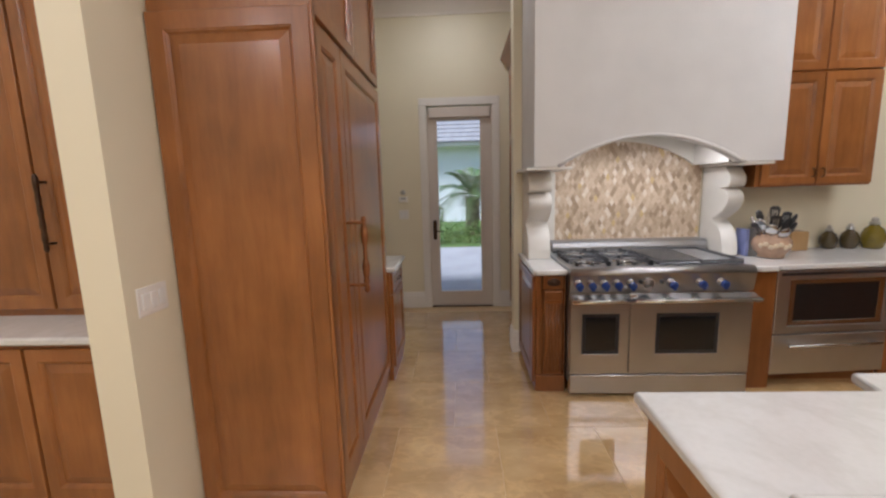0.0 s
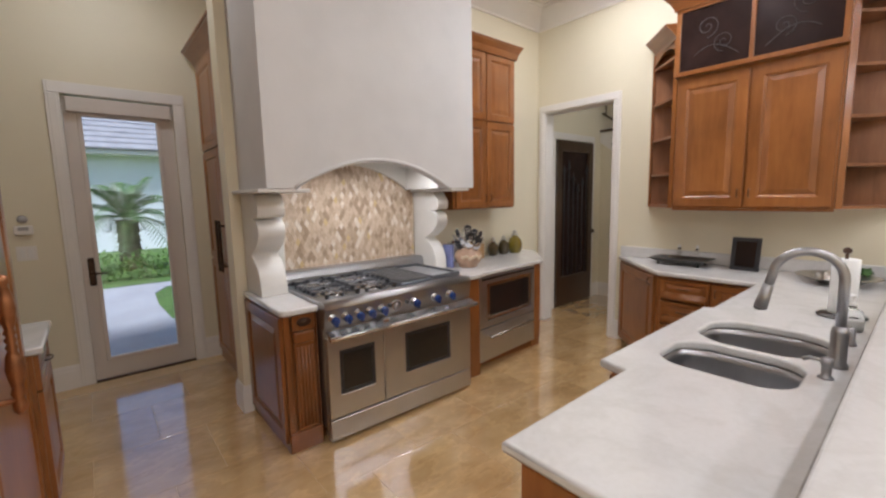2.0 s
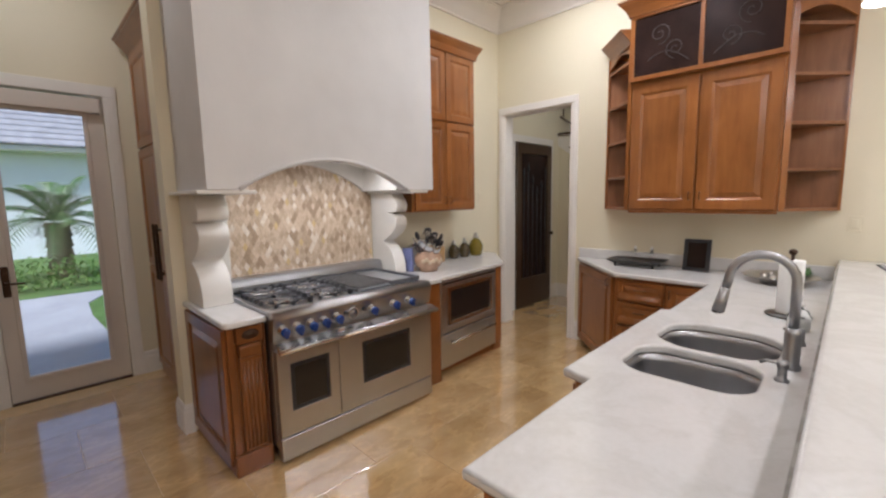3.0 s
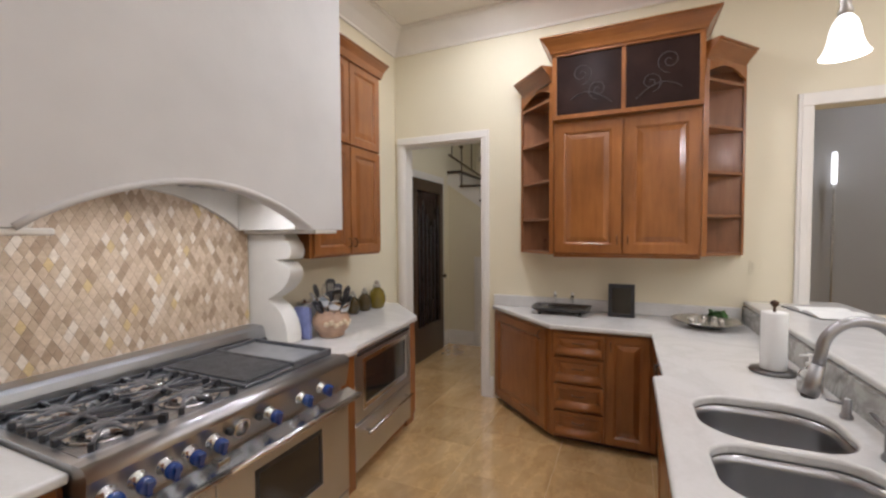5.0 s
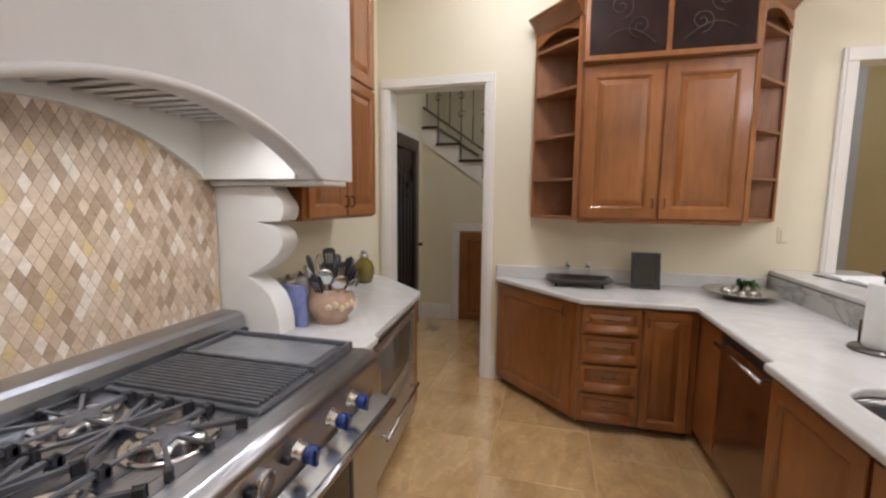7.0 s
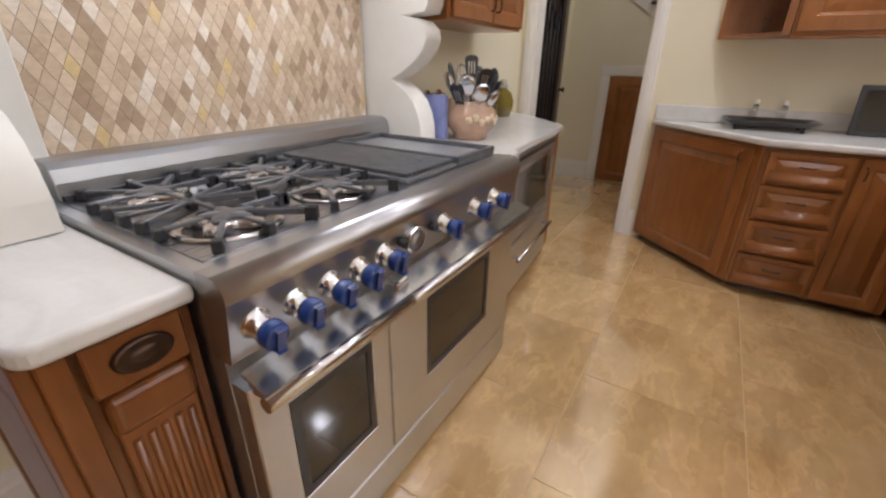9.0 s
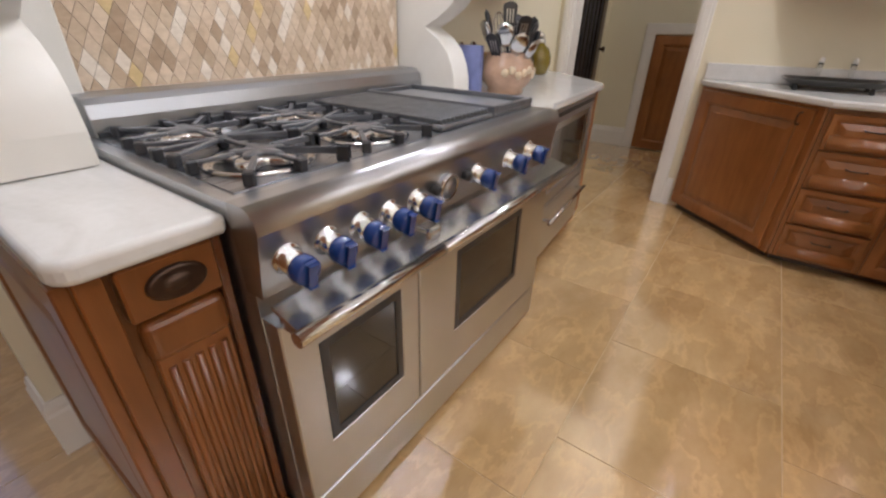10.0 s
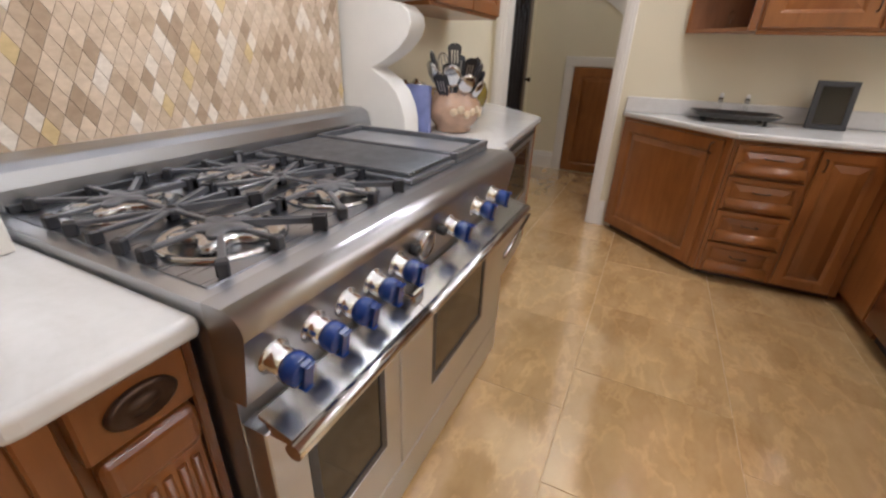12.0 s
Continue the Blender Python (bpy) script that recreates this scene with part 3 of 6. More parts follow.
corbel(0.523, 0.715, 0.478, 0.80, (0.717, 0.806), "white carved bracket under the hood beside the range")
corbel(2.035, 2.17, 2.005, 2.20, None, "white carved bracket under the hood near the utensils")

# ---- harlequin splashback bed ----
SPX0, SPX1, SPZ0 = 0.765, 2.035, 1.0
structure("splashback", one_box(SPX0, SPX1, NORTH - 0.012, NORTH - 0.001, 0.94, 1.93), TILEGROUT, "splashback bed of sand-coloured grout", "splashback")


# ---- range cooker ----
RX0, RX1, RF = 0.738, 1.965, 2.80
cooker = thing("range_cooker", (RX0 + RX1) / 2, 3.2, 0, "wide stainless steel range cooker with blue knobs", "range cooker")
part("body", one_box(RX0 + 0.004, RX1 - 0.004, RF + 0.05, 3.60, 0.10, 0.90), STEEL, cooker)
for x in (RX0 + 0.06, RX1 - 0.06):
    for y in (2.95, 3.52):
        part("leg", lathe(bmesh.new(), [(0.022, 0.0), (0.025, 0.01), (0.02, 0.04), (0.02, 0.105)], (x, y, 0)), STEEL, cooker)
part("kick_panel", one_box(RX0 + 0.006, RX1 - 0.006, RF + 0.002, RF + 0.05, 0.03, 0.168, 0.004), STEEL, cooker)
# bullnose over a sloping panel
pan = [(RF + 0.024, 0.760), (RF + 0.018, 0.765), (RF - 0.002, 0.872)]
for i in range(11):
    a = math.pi * (1.06 - 0.56 * i / 10)
    pan.append((RF + 0.03 + 0.036 * math.cos(a), 0.897 + 0.036 * math.sin(a)))
pan += [(RF + 0.07, 0.933), (RF + 0.07, 0.760)]
panel = part("control_panel", prism(bmesh.new(), pan, "x", RX0, RX1), STEELP, cooker)
for f in panel.data.polygons:
    f.use_smooth = len(f.vertices) == 4 and abs(f.normal.x) < 0.5 and f.area < 0.02
part("surround", prism(bmesh.new(), [(RF + 0.07, 0.90), (3.60, 0.90), (3.60, 0.931), (RF + 0.07, 0.931)], "x", RX0, RX1), STEEL, cooker)
well = part("burner_well", one_box(RX0 + 0.03, 1.365, RF + 0.095, 3.50, 0.930, 0.9335), WELL, cooker, "dark grey steel burner tray")
guard = [(3.50, 0.931), (3.503, 0.975), (3.512, 1.008), (3.530, 1.022), (3.545, 1.025), (3.632, 1.025), (3.632, 0.931)]
part("back_guard", prism(bmesh.new(), guard, "x", RX0 + 0.03, RX1 + 0.074, 0.003), STEELG, cooker, "brushed steel back guard")
part("guard_slot", one_box(RX0 + 0.035, RX1 + 0.07, 3.484, 3.501, 0.9315, 0.947), BLACK, cooker)


def knob(x, z):
    m = pose(x, RF + 0.007, z, 100, 0, 0)
    turn = m.to_3x3().to_4x4()
    k = part("knob", lathe(bmesh.new(), [(0.020, 0.030), (0.0265, 0.034), (0.0275, 0.044), (0.0255, 0.058), (0.022, 0.062), (0.005, 0.0625)], m.translation, 24, turn), BLUE, cooker, "deep blue knob")
    part("bezel", lathe(bmesh.new(), [(0.031, -0.006), (0.031, 0.002), (0.027, 0.005), (0.024, 0.009), (0.023, 0.031), (0.004, 0.0312)], m.translation, 24, turn), STEELH, k, "polished steel collar")
    part("grip", one_box(-0.0055, 0.0055, -0.024, 0.024, 0.058, 0.070, 0.004, 2, m), BLUE, k)
    return k


for x in (0.790, 0.877, 0.964, 1.050, 1.142):
    knob(x, 0.828)
for x in (1.41, 1.60, 1.742):
    knob(x, 0.828)
mg = pose(1.258, RF + 0.007, 0.832, 100, 0, 0)
gauge = part("gauge", lathe(bmesh.new(), [(0.036, -0.004), (0.038, 0.006), (0.038, 0.018), (0.033, 0.022), (0.031, 0.019), (0.004, 0.019)], mg.translation, 32, mg.to_3x3().to_4x4()), STEELH, cooker, "round steel temperature gauge")
part("dial", lathe(bmesh.new(), [(0.030, 0.0195), (0.002, 0.0196)], mg.translation, 32, mg.to_3x3().to_4x4()), STEELP, gauge)
for x in (1.205, 1.345):
    ms = pose(x, RF + 0.005, 0.84, 100, 0, 0)
    part("switch", lathe(bmesh.new(), [(0.013, -0.003), (0.013, 0.02), (0.010, 0.024), (0.002, 0.0241)], ms.translation, 18, ms.to_3x3().to_4x4()), BLACK, cooker, "small dark switch")


def oven_door(x0, x1, wx0, wx1, wz0, wz1):
    bm = ring((x0, x1, 0.178, 0.705), (wx0, wx1, wz0, wz1), RF, RF + 0.05, bev=0.003)
    d = part("oven_door", bm, STEEL, cooker)
    part("window", one_box(wx0 - 0.001, wx1 + 0.001, RF + 0.004, RF + 0.02, wz0 - 0.001, wz1 + 0.001), BLACKGLASS, d, "dark oven glass")
    fr = ring((wx0, wx1, wz0, wz1), (wx0 + 0.022, wx1 - 0.022, wz0 + 0.022, wz1 - 0.022), RF + 0.001, RF + 0.005, bev=0.0005)
    part("window_border", fr, BLACK, d)
    # a full-width rail handle with a sloping steel apron above it
    h = part("handle", tube(bmesh.new(), [(x0 - 0.012, RF - 0.072, 0.722), (x1 + 0.004, RF - 0.072, 0.722)], 0.0155, 16), STEELH, d, "polished steel rail handle")
    part("apron", prism(bmesh.new(), [(RF - 0.07, 0.735), (RF + 0.0, 0.756), (RF + 0.0, 0.748), (RF - 0.066, 0.728)], "x", x0 - 0.005, x1 - 0.002), STEELM, h)
    for x in (x0 + 0.006, x1 - 0.02):
        part("bracket", one_box(x, x + 0.014, RF - 0.072, RF + 0.004, 0.70, 0.735, 0.003), STEELH, h)
    return d


part("latch", one_box(1.118, 1.172, RF - 0.052, RF - 0.006, 0.738, 0.772, 0.008, 2), STEELH, cooker, "small polished steel latch between the oven doors")
oven_door(RX0 + 0.006, 1.143, 0.822, 1.076, 0.325, 0.615)
oven_door(1.149, RX1 - 0.006, 1.325, 1.745, 0.325, 0.615)

# burners and grates
for bx in (0.905, 1.21):
    for by in (3.03, 3.34):
        b = part("burner", lathe(bmesh.new(), [(0.112, 0.0), (0.115, 0.005), (0.105, 0.009), (0.092, 0.004), (0.05, 0.004), (0.01, 0.0045)], (bx, by, 0.932), 32), STEELH, cooker, "polished steel burner bowl")
        part("star", lathe(bmesh.new(), [(0.068, 0.004), (0.072, 0.010), (0.072, 0.017), (0.066, 0.021), (0.010, 0.0215)], (bx, by, 0.932), 50, None, 0.24, 5), STEELH, b, "five-pointed steel gas burner")
        part("burner_cap", lathe(bmesh.new(), [(0.046, 0.0212), (0.048, 0.024), (0.043, 0.027), (0.004, 0.028)], (bx, by, 0.932), 50, None, 0.26, 5), GRATE, b)


def grate(x0, x1, y0, y1):
    """Cast grate: fingers run in from feet round the edge to a hub between two burners, without an outer bar."""
    bm = bmesh.new()
    feet = []
    z, h = 0.958, 0.009
    cx, cy = (x0 + x1) / 2, (y0 + y1) / 2
    near, far = (cx, y0 + (y1 - y0) * 0.25), (cx, y0 + (y1 - y0) * 0.75)

    def finger(px, py, qx, qy, stop):
        d = math.hypot(qx - px, qy - py)
        m = pose(px, py, z - h / 2, 0, 0, math.degrees(math.atan2(qy - py, qx - px)))
        box(bm, 0.0, d - stop, -0.0058, 0.0058, -h / 2, h / 2, 0.002, 1, m)
        if stop or (px, py) != (cx, cy):
            ft = bmesh.new()
            box(ft, -0.010, 0.012, -0.010, 0.010, 0.933 - z + h / 2, h / 2 + 0.002, 0.003, 1, m)
            feet.append(ft)
    for hub, ys in ((near, (y0, y0 + (y1 - y0) * 0.25)), (far, (y1, y0 + (y1 - y0) * 0.75))):
        for px in (x0 + 0.03, x1 - 0.03):
            finger(px, ys[0], hub[0], hub[1], 0.035)
        finger(cx, ys[0], hub[0], hub[1], 0.035)
        for px in (x0, x1):
            finger(px, ys[1], hub[0], hub[1], 0.035)
    for px, py in ((x0, cy), (x1, cy), (x0, cy - 0.075), (x1, cy - 0.075), (x0, cy + 0.075), (x1, cy + 0.075)):
        finger(px, py, cx, cy, 0.0)
    for hub in (near, far):
        finger(cx, cy, hub[0], hub[1], 0.035)
    lathe(bm, [(0.02, z - h), (0.024, z - 0.004), (0.012, z + 0.002)], (cx, cy, 0), 12)
    g = part("grate", bm, GRATE, cooker, "grey cast iron grate of radiating fingers")
    for ft in feet:
        part("foot", ft, IRON, g)
    return g


grate(0.775, 1.055, 2.905, 3.475)
grate(1.062, 1.345, 2.905, 3.475)
grill = part("grill", one_box(1.375, 1.655, 2.90, 3.48, 0.931, 0.948, 0.004), GRILLIRON, cooker, "black ribbed grill plate")
for i in range(13):
    x = 1.392 + i * 0.0205
    part("rib", one_box(x, x + 0.009, 2.915, 3.465, 0.947, 0.962, 0.003), GRILLIRON, grill)
gr = bmesh.new()
box(gr, 1.665, 1.945, 2.90, 3.48, 0.931, 0.944, 0.003)
for a, b, c, d in ((1.665, 1.68, 2.90, 3.48), (1.93, 1.945, 2.90, 3.48), (1.68, 1.93, 3.465, 3.48), (1.68, 1.93, 2.90, 2.915)):
    box(gr, a, b, c, d, 0.943, 0.966, 0.003)
gd2 = part("griddle", gr, GRILLIRON, cooker, "black griddle frame")
part("griddle_plate", one_box(1.69, 1.92, 2.96, 3.455, 0.944, 0.950, 0.002), GRIDDLE, gd2, "grey steel griddle plate")

# ---- counter and cabinet beside the range ----
solo("worktop", slab([(0.535, 2.878), (0.730, 2.878), (0.7365, 2.884), (0.7365, NORTH - 0.005), (0.500, NORTH - 0.005), (0.500, 2.913), (0.503, 2.900), (0.511, 2.888), (0.521, 2.881)], [], 0.874, 0.912, 0.012), MARBLE, "white marble worktop piece beside the range", "worktop")
lc = thing("base_cabinet", 0.62, 3.25, 0, "cherry wood end cabinet with fluted pilaster", "cabinet")
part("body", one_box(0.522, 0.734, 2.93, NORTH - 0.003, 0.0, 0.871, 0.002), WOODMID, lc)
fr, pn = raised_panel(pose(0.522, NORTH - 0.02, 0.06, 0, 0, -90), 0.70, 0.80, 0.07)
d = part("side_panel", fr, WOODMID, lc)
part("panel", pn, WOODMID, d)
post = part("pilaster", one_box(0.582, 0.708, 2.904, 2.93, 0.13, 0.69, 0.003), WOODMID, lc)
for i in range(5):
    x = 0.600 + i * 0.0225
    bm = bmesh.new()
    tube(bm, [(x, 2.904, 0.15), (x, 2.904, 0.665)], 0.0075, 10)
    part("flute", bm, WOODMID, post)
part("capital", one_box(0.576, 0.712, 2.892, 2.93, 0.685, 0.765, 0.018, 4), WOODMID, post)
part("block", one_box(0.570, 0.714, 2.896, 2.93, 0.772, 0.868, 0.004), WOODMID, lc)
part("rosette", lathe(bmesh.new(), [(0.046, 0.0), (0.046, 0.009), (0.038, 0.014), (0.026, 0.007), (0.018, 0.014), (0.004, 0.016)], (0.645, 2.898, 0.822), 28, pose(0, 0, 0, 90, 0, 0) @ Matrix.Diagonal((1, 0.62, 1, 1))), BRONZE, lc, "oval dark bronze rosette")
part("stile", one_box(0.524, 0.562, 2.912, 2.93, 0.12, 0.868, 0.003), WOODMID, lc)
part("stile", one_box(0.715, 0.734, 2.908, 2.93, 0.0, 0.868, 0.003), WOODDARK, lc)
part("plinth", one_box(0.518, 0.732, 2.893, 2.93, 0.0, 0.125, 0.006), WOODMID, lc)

# ---- microwave run to the right of the range ----
solo("worktop", slab([(1.972, 2.90), (2.06, 2.885), (2.17, 2.885), (2.205, 2.915), (3.16, 2.995), (3.215, 3.025), (3.70, 3.49), (3.70, NORTH - 0.005), (1.972, NORTH - 0.005)], [], 0.872, 0.910, 0.010), MARBLE, "white marble worktop with utensil pot and bottles", "worktop")
mc = thing("base_cabinet", 2.55, 3.3, 0, "cherry wood cabinet housing a microwave and warming drawer", "cabinet")
part("body", one_box(1.972, 3.075, 3.05, NORTH - 0.003, 0.09, 0.871), WOOD, mc)
part("plinth", one_box(1.98, 3.065, 3.07, NORTH - 0.003, 0.0, 0.09), WOODH, mc)
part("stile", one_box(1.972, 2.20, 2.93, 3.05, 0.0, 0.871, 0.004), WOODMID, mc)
part("angled_end", prism(bmesh.new(), [(3.076, 3.052), (3.20, 3.052), (3.66, 3.50), (3.66, NORTH - 0.004), (3.076, NORTH - 0.004)], "z", 0.0, 0.871), WOOD, mc)
part("stile", one_box(3.055, 3.17, 3.02, 3.05, 0.09, 0.871, 0.003), WOOD, mc)
mw = thing("microwave", 2.63, 2.95, 0.40, "built-in stainless steel microwave with dark glass", "microwave")
bm = ring((2.205, 3.052, 0.405, 0.868), (2.30, 3.005, 0.46, 0.80), 2.93, 2.964, bev=0.003)
part("frame", bm, STEEL, mw)
part("window", one_box(2.299, 3.006, 2.942, 2.960, 0.459, 0.801), BLACKGLASS, mw, "black microwave glass")
bm = ring((2.302, 3.003, 0.462, 0.798), (2.345, 2.96, 0.495, 0.765), 2.936, 2.944)
part("door_trim", bm, STEELH, mw)
part("vent", one_box(2.23, 3.03, 2.926, 2.931, 0.83, 0.85), IRON, mw)
wd = thing("warming_drawer", 2.63, 2.95, 0.10, "stainless steel warming drawer under the microwave", "drawer")
part("front", one_box(2.205, 3.052, 2.93, 2.964, 0.10, 0.395, 0.004), STEEL, wd)
bar = part("handle", tube(bmesh.new(), [(2.29, 2.885, 0.325), (2.98, 2.885, 0.325)], 0.010, 12), STEELH, wd, "steel bar handle")
for x in (2.33, 2.94):
    part("bracket", one_box(x - 0.008, x + 0.008, 2.885, 2.931, 0.317, 0.333, 0.003), STEELH, bar)

# the fronts turn a little away from the room, along the worktop's edge
swing = pose(2.205, 2.935, 0) @ pose(0, 0, 0, 0, 0, 4.8) @ pose(-2.205, -2.935, 0)
for t in (mw, wd):
    t.matrix_basis = swing @ t.matrix_basis

# wall cabinet right of the hood
uc = thing("wall_cabinet", 2.7, 3.48, 1.44, "tall cherry wood wall cabinet with raised panels", "cabinet")
part("body", one_box(2.254, 3.10, 3.32, NORTH - 0.003, 1.44, 2.92, 0.002), WOOD, uc)
for i, x in enumerate((2.285, 2.695)):
    dd = cabinet_door(uc, x, 3.32, 1.455, 0, 0.40, 0.81)
    cabinet_door(uc, x, 3.32, 2.28, 0, 0.40, 0.62)
    pull(dd, x + (0.37 if i == 0 else 0.03), 3.30, 1.54, 0, 0.06, True)
part("crown", crown([(3.10, NORTH - 0.01), (3.10, 3.30), (2.252, 3.30)][::-1], 2.895, 0.12, 0.062), WOODH, uc, "dark moulded crown")


# ---- corner worktop and peninsula ----
def rounded(x0, x1, y0, y1, r, n=6):
    """Outline of a rounded rectangle."""
    out = []
    for cx, cy, a0 in ((x1 - r, y1 - r, 0), (x0 + r, y1 - r, 90), (x0 + r, y0 + r, 180), (x1 - r, y0 + r, 270)):
        for i in range(n + 1):
            a = radians(a0 + 90 * i / n)
            out.append((cx + r * math.cos(a), cy + r * math.sin(a)))
    return out


def d_bowl(x0, x1, y0, y1, r, bow):
    """A bowl's outline: its garden-side edge bows outwards at one corner."""
    out = rounded(x0, x1, y0, y1, r)
    return [(x, y + bow * math.sin(math.pi * (x - x0) / (x1 - x0)) * (1 if y > (y0 + y1) / 2 else -0.4)) for x, y in out]


BOWL_A, BOWL_B = d_bowl(1.365, 1.705, 0.715, 1.125, 0.10, 0.02), d_bowl(1.745, 2.15, 0.70, 1.11, 0.13, 0.03)
outline = [(0.495, 0.575), (EAST - 0.004, 0.575), (EAST - 0.004, 2.565), (3.905, 2.565), (3.265, 1.915), (3.262, 1.228), (2.345, 1.228), (2.315, 1.27), (1.205, 1.27), (1.175, 1.158), (0.495, 1.158)]
solo("worktop", slab(outline, [BOWL_A[::-1], BOWL_B[::-1]], 0.874, 0.912, 0.012), MARBLE, "white marble corner worktop with undermounted sink", "worktop")
sink = thing("sink", 1.75, 0.92, 0.69, "undermounted double stainless steel sink", "sink")


def bowl(loop, depth):
    bm, rings = bmesh.new(), []
    cx, cy = sum(p[0] for p in loop) / len(loop), sum(p[1] for p in loop) / len(loop)
    for k, z in ((1.035, 0.872), (1.005, 0.872), (0.99, 0.84), (0.965, 0.912 - depth + 0.05), (0.93, 0.912 - depth + 0.02), (0.86, 0.912 - depth), (0.15, 0.912 - depth - 0.005)):
        rings.append([bm.verts.new((cx + (x - cx) * k, cy + (y - cy) * k, z)) for x, y in loop])
    n = len(loop)
    for a, b in zip(rings, rings[1:]):
        for i in range(n):
            bm.faces.new((a[i], a[(i + 1) % n], b[(i + 1) % n], b[i])).smooth = True
    bm.faces.new(rings[-1])
    b = part("bowl", bm, SINKSTEEL, sink)
    part("drain", lathe(bmesh.new(), [(0.045, 0.0), (0.045, 0.004), (0.03, 0.005), (0.025, 0.001), (0.004, 0.001)], (cx, cy - 0.03, 0.912 - depth - 0.003)), STEELH, b, "steel drain ring")


bowl(BOWL_A, 0.20), bowl(BOWL_B, 0.22)

# raised bar behind the sink
structure("splash_ledge", one_box(0.515, EAST - 0.004, 0.555, 0.574, 0.80, 1.030), MARBLEGREY, "grey veined marble upstand behind the sink", "upstand")
structure("bar_wall", one_box(0.53, EAST - 0.002, 0.30, 0.554, 0.0, 1.028), WOOD, "cherry wood back of the peninsula bar", "bar")
solo("bar_top", slab([(0.47, -0.075), (EAST + 0.18, -0.075), (EAST + 0.18, 0.167), (EAST - 0.004, 0.167), (EAST - 0.004, 0.565), (0.47, 0.565)], [], 1.031, 1.068, 0.012), MARBLE, "white marble raised bar top", "worktop")
solo("upstand", one_box(EAST - 0.024, EAST - 0.001, 0.58, 2.56, 0.913, 1.015, 0.004), MARBLE, "white marble upstand along the wall", "upstand")

# peninsula cabinets
pe = thing("base_cabinet", 0.85, 0.85, 0, "cherry wood end cabinet of the peninsula", "cabinet")
part("body", one_box(0.535, 1.20, 0.576, 1.12, 0.09, 0.873), WOOD, pe)
part("plinth", one_box(0.56, 1.20, 0.60, 1.06, 0.0, 0.09), WOODH, pe)
cabinet_door(pe, 0.535, 1.11, 0.11, -90, 0.52, 0.75, 0.07, "end_panel")
cabinet_door(pe, 1.19, 1.12, 0.11, 180, 0.62, 0.74)
sc = thing("base_cabinet", 1.76, 0.9, 0, "cherry wood sink cabinet bowed forward", "cabinet")
part("front_frame", one_box(1.205, 2.32, 1.20, 1.222, 0.09, 0.873, 0.002), WOOD, sc)
part("side", one_box(1.205, 1.225, 0.60, 1.20, 0.09, 0.873), WOOD, sc)
part("side", one_box(2.30, 2.32, 0.60, 1.20, 0.09, 0.873), WOOD, sc)
part("floor", one_box(1.225, 2.30, 0.60, 1.20, 0.09, 0.11), WOOD, sc)
part("plinth", one_box(1.21, 2.31, 0.62, 1.15, 0.0, 0.09), WOODH, sc)
for x in (1.755, 2.305):
    cabinet_door(sc, x, 1.222, 0.11, 180, 0.53, 0.74)
dw = thing("dishwasher", 2.65, 0.95, 0, "built-in dishwasher with steel handle and cherry front darkened for shade", "dishwasher")
part("body", one_box(2.345, 2.965, 0.60, 1.165, 0.09, 0.872), BLACK, dw)
# the darker wood puts the shade of this recessed front into its colour
part("front", one_box(2.35, 2.96, 1.165, 1.188, 0.10, 0.80, 0.004), WOODDARK, dw)
part("control_strip", one_box(2.35, 2.96, 1.165, 1.188, 0.803, 0.870, 0.004), BLACK, dw, "black control strip")
hb = part("handle", tube(bmesh.new(), [(2.40, 1.232, 0.79), (2.93, 1.232, 0.79)], 0.010, 12), STEELH, dw, "steel bar handle")
for x in (2.43, 2.90):
    part("bracket", one_box(x - 0.008, x + 0.008, 1.187, 1.232, 0.783, 0.797, 0.003), STEELH, hb)
part("plinth", one_box(2.35, 2.96, 0.62, 1.11, 0.0, 0.09), BLACK, dw)
fc = thing("base_cabinet", 3.3, 1.1, 0, "cherry wood corner filler cabinet", "cabinet")
part("body", one_box(2.975, EAST - 0.003, 0.60, 1.188, 0.09, 0.872), WOOD, fc)
part("plinth", one_box(2.98, EAST - 0.003, 0.62, 1.12, 0.0, 0.09), WOODH, fc)

# drawers on the wall side
BXF = 3.315
dc = thing("base_cabinet", 3.6, 1.55, 0, "cherry wood cabinet with four drawers and a door", "cabinet")
part("body", one_box(BXF, EAST - 0.003, 1.192, 1.915, 0.045, 0.872), WOOD, dc)
part("plinth", one_box(BXF + 0.06, EAST - 0.003, 1.195, 1.90, 0.0, 0.045), DARKWOOD, dc)
z = 0.058
for h in (0.195, 0.195, 0.195, 0.175):
    # a framed front whose lower part swells into a broad rounded lip
    fr, pn = raised_panel(pose(BXF, 1.895, z, 0, 0, -90), 0.36, h, 0.028)
    d = part("drawer", fr, WOODH, dc)
    part("panel", pn, WOODH, d)
    pull(d, BXF - 0.02, 1.715, z + h * 0.62, -90, 0.08)
    lip = [(BXF - 0.004, z + 0.004), (BXF - 0.030, z + 0.006), (BXF - 0.043, z + 0.016), (BXF - 0.047, z + 0.028), (BXF - 0.043, z + 0.042), (BXF - 0.032, z + 0.060), (BXF - 0.021, z + 0.074), (BXF - 0.004, z + 0.076)]
    moulded = part("lip", prism(bmesh.new(), lip, "y", 1.553, 1.877), WOODH, d, "broad rounded lower lip")
    for f in moulded.data.polygons:
        f.use_smooth = len(f.vertices) == 4
    z += h + 0.010
d = cabinet_door(dc, BXF, 1.515, 0.058, -90, 0.28, 0.795, 0.05)
pull(d, BXF - 0.02, 1.49, 0.78, -90, 0.06, True)
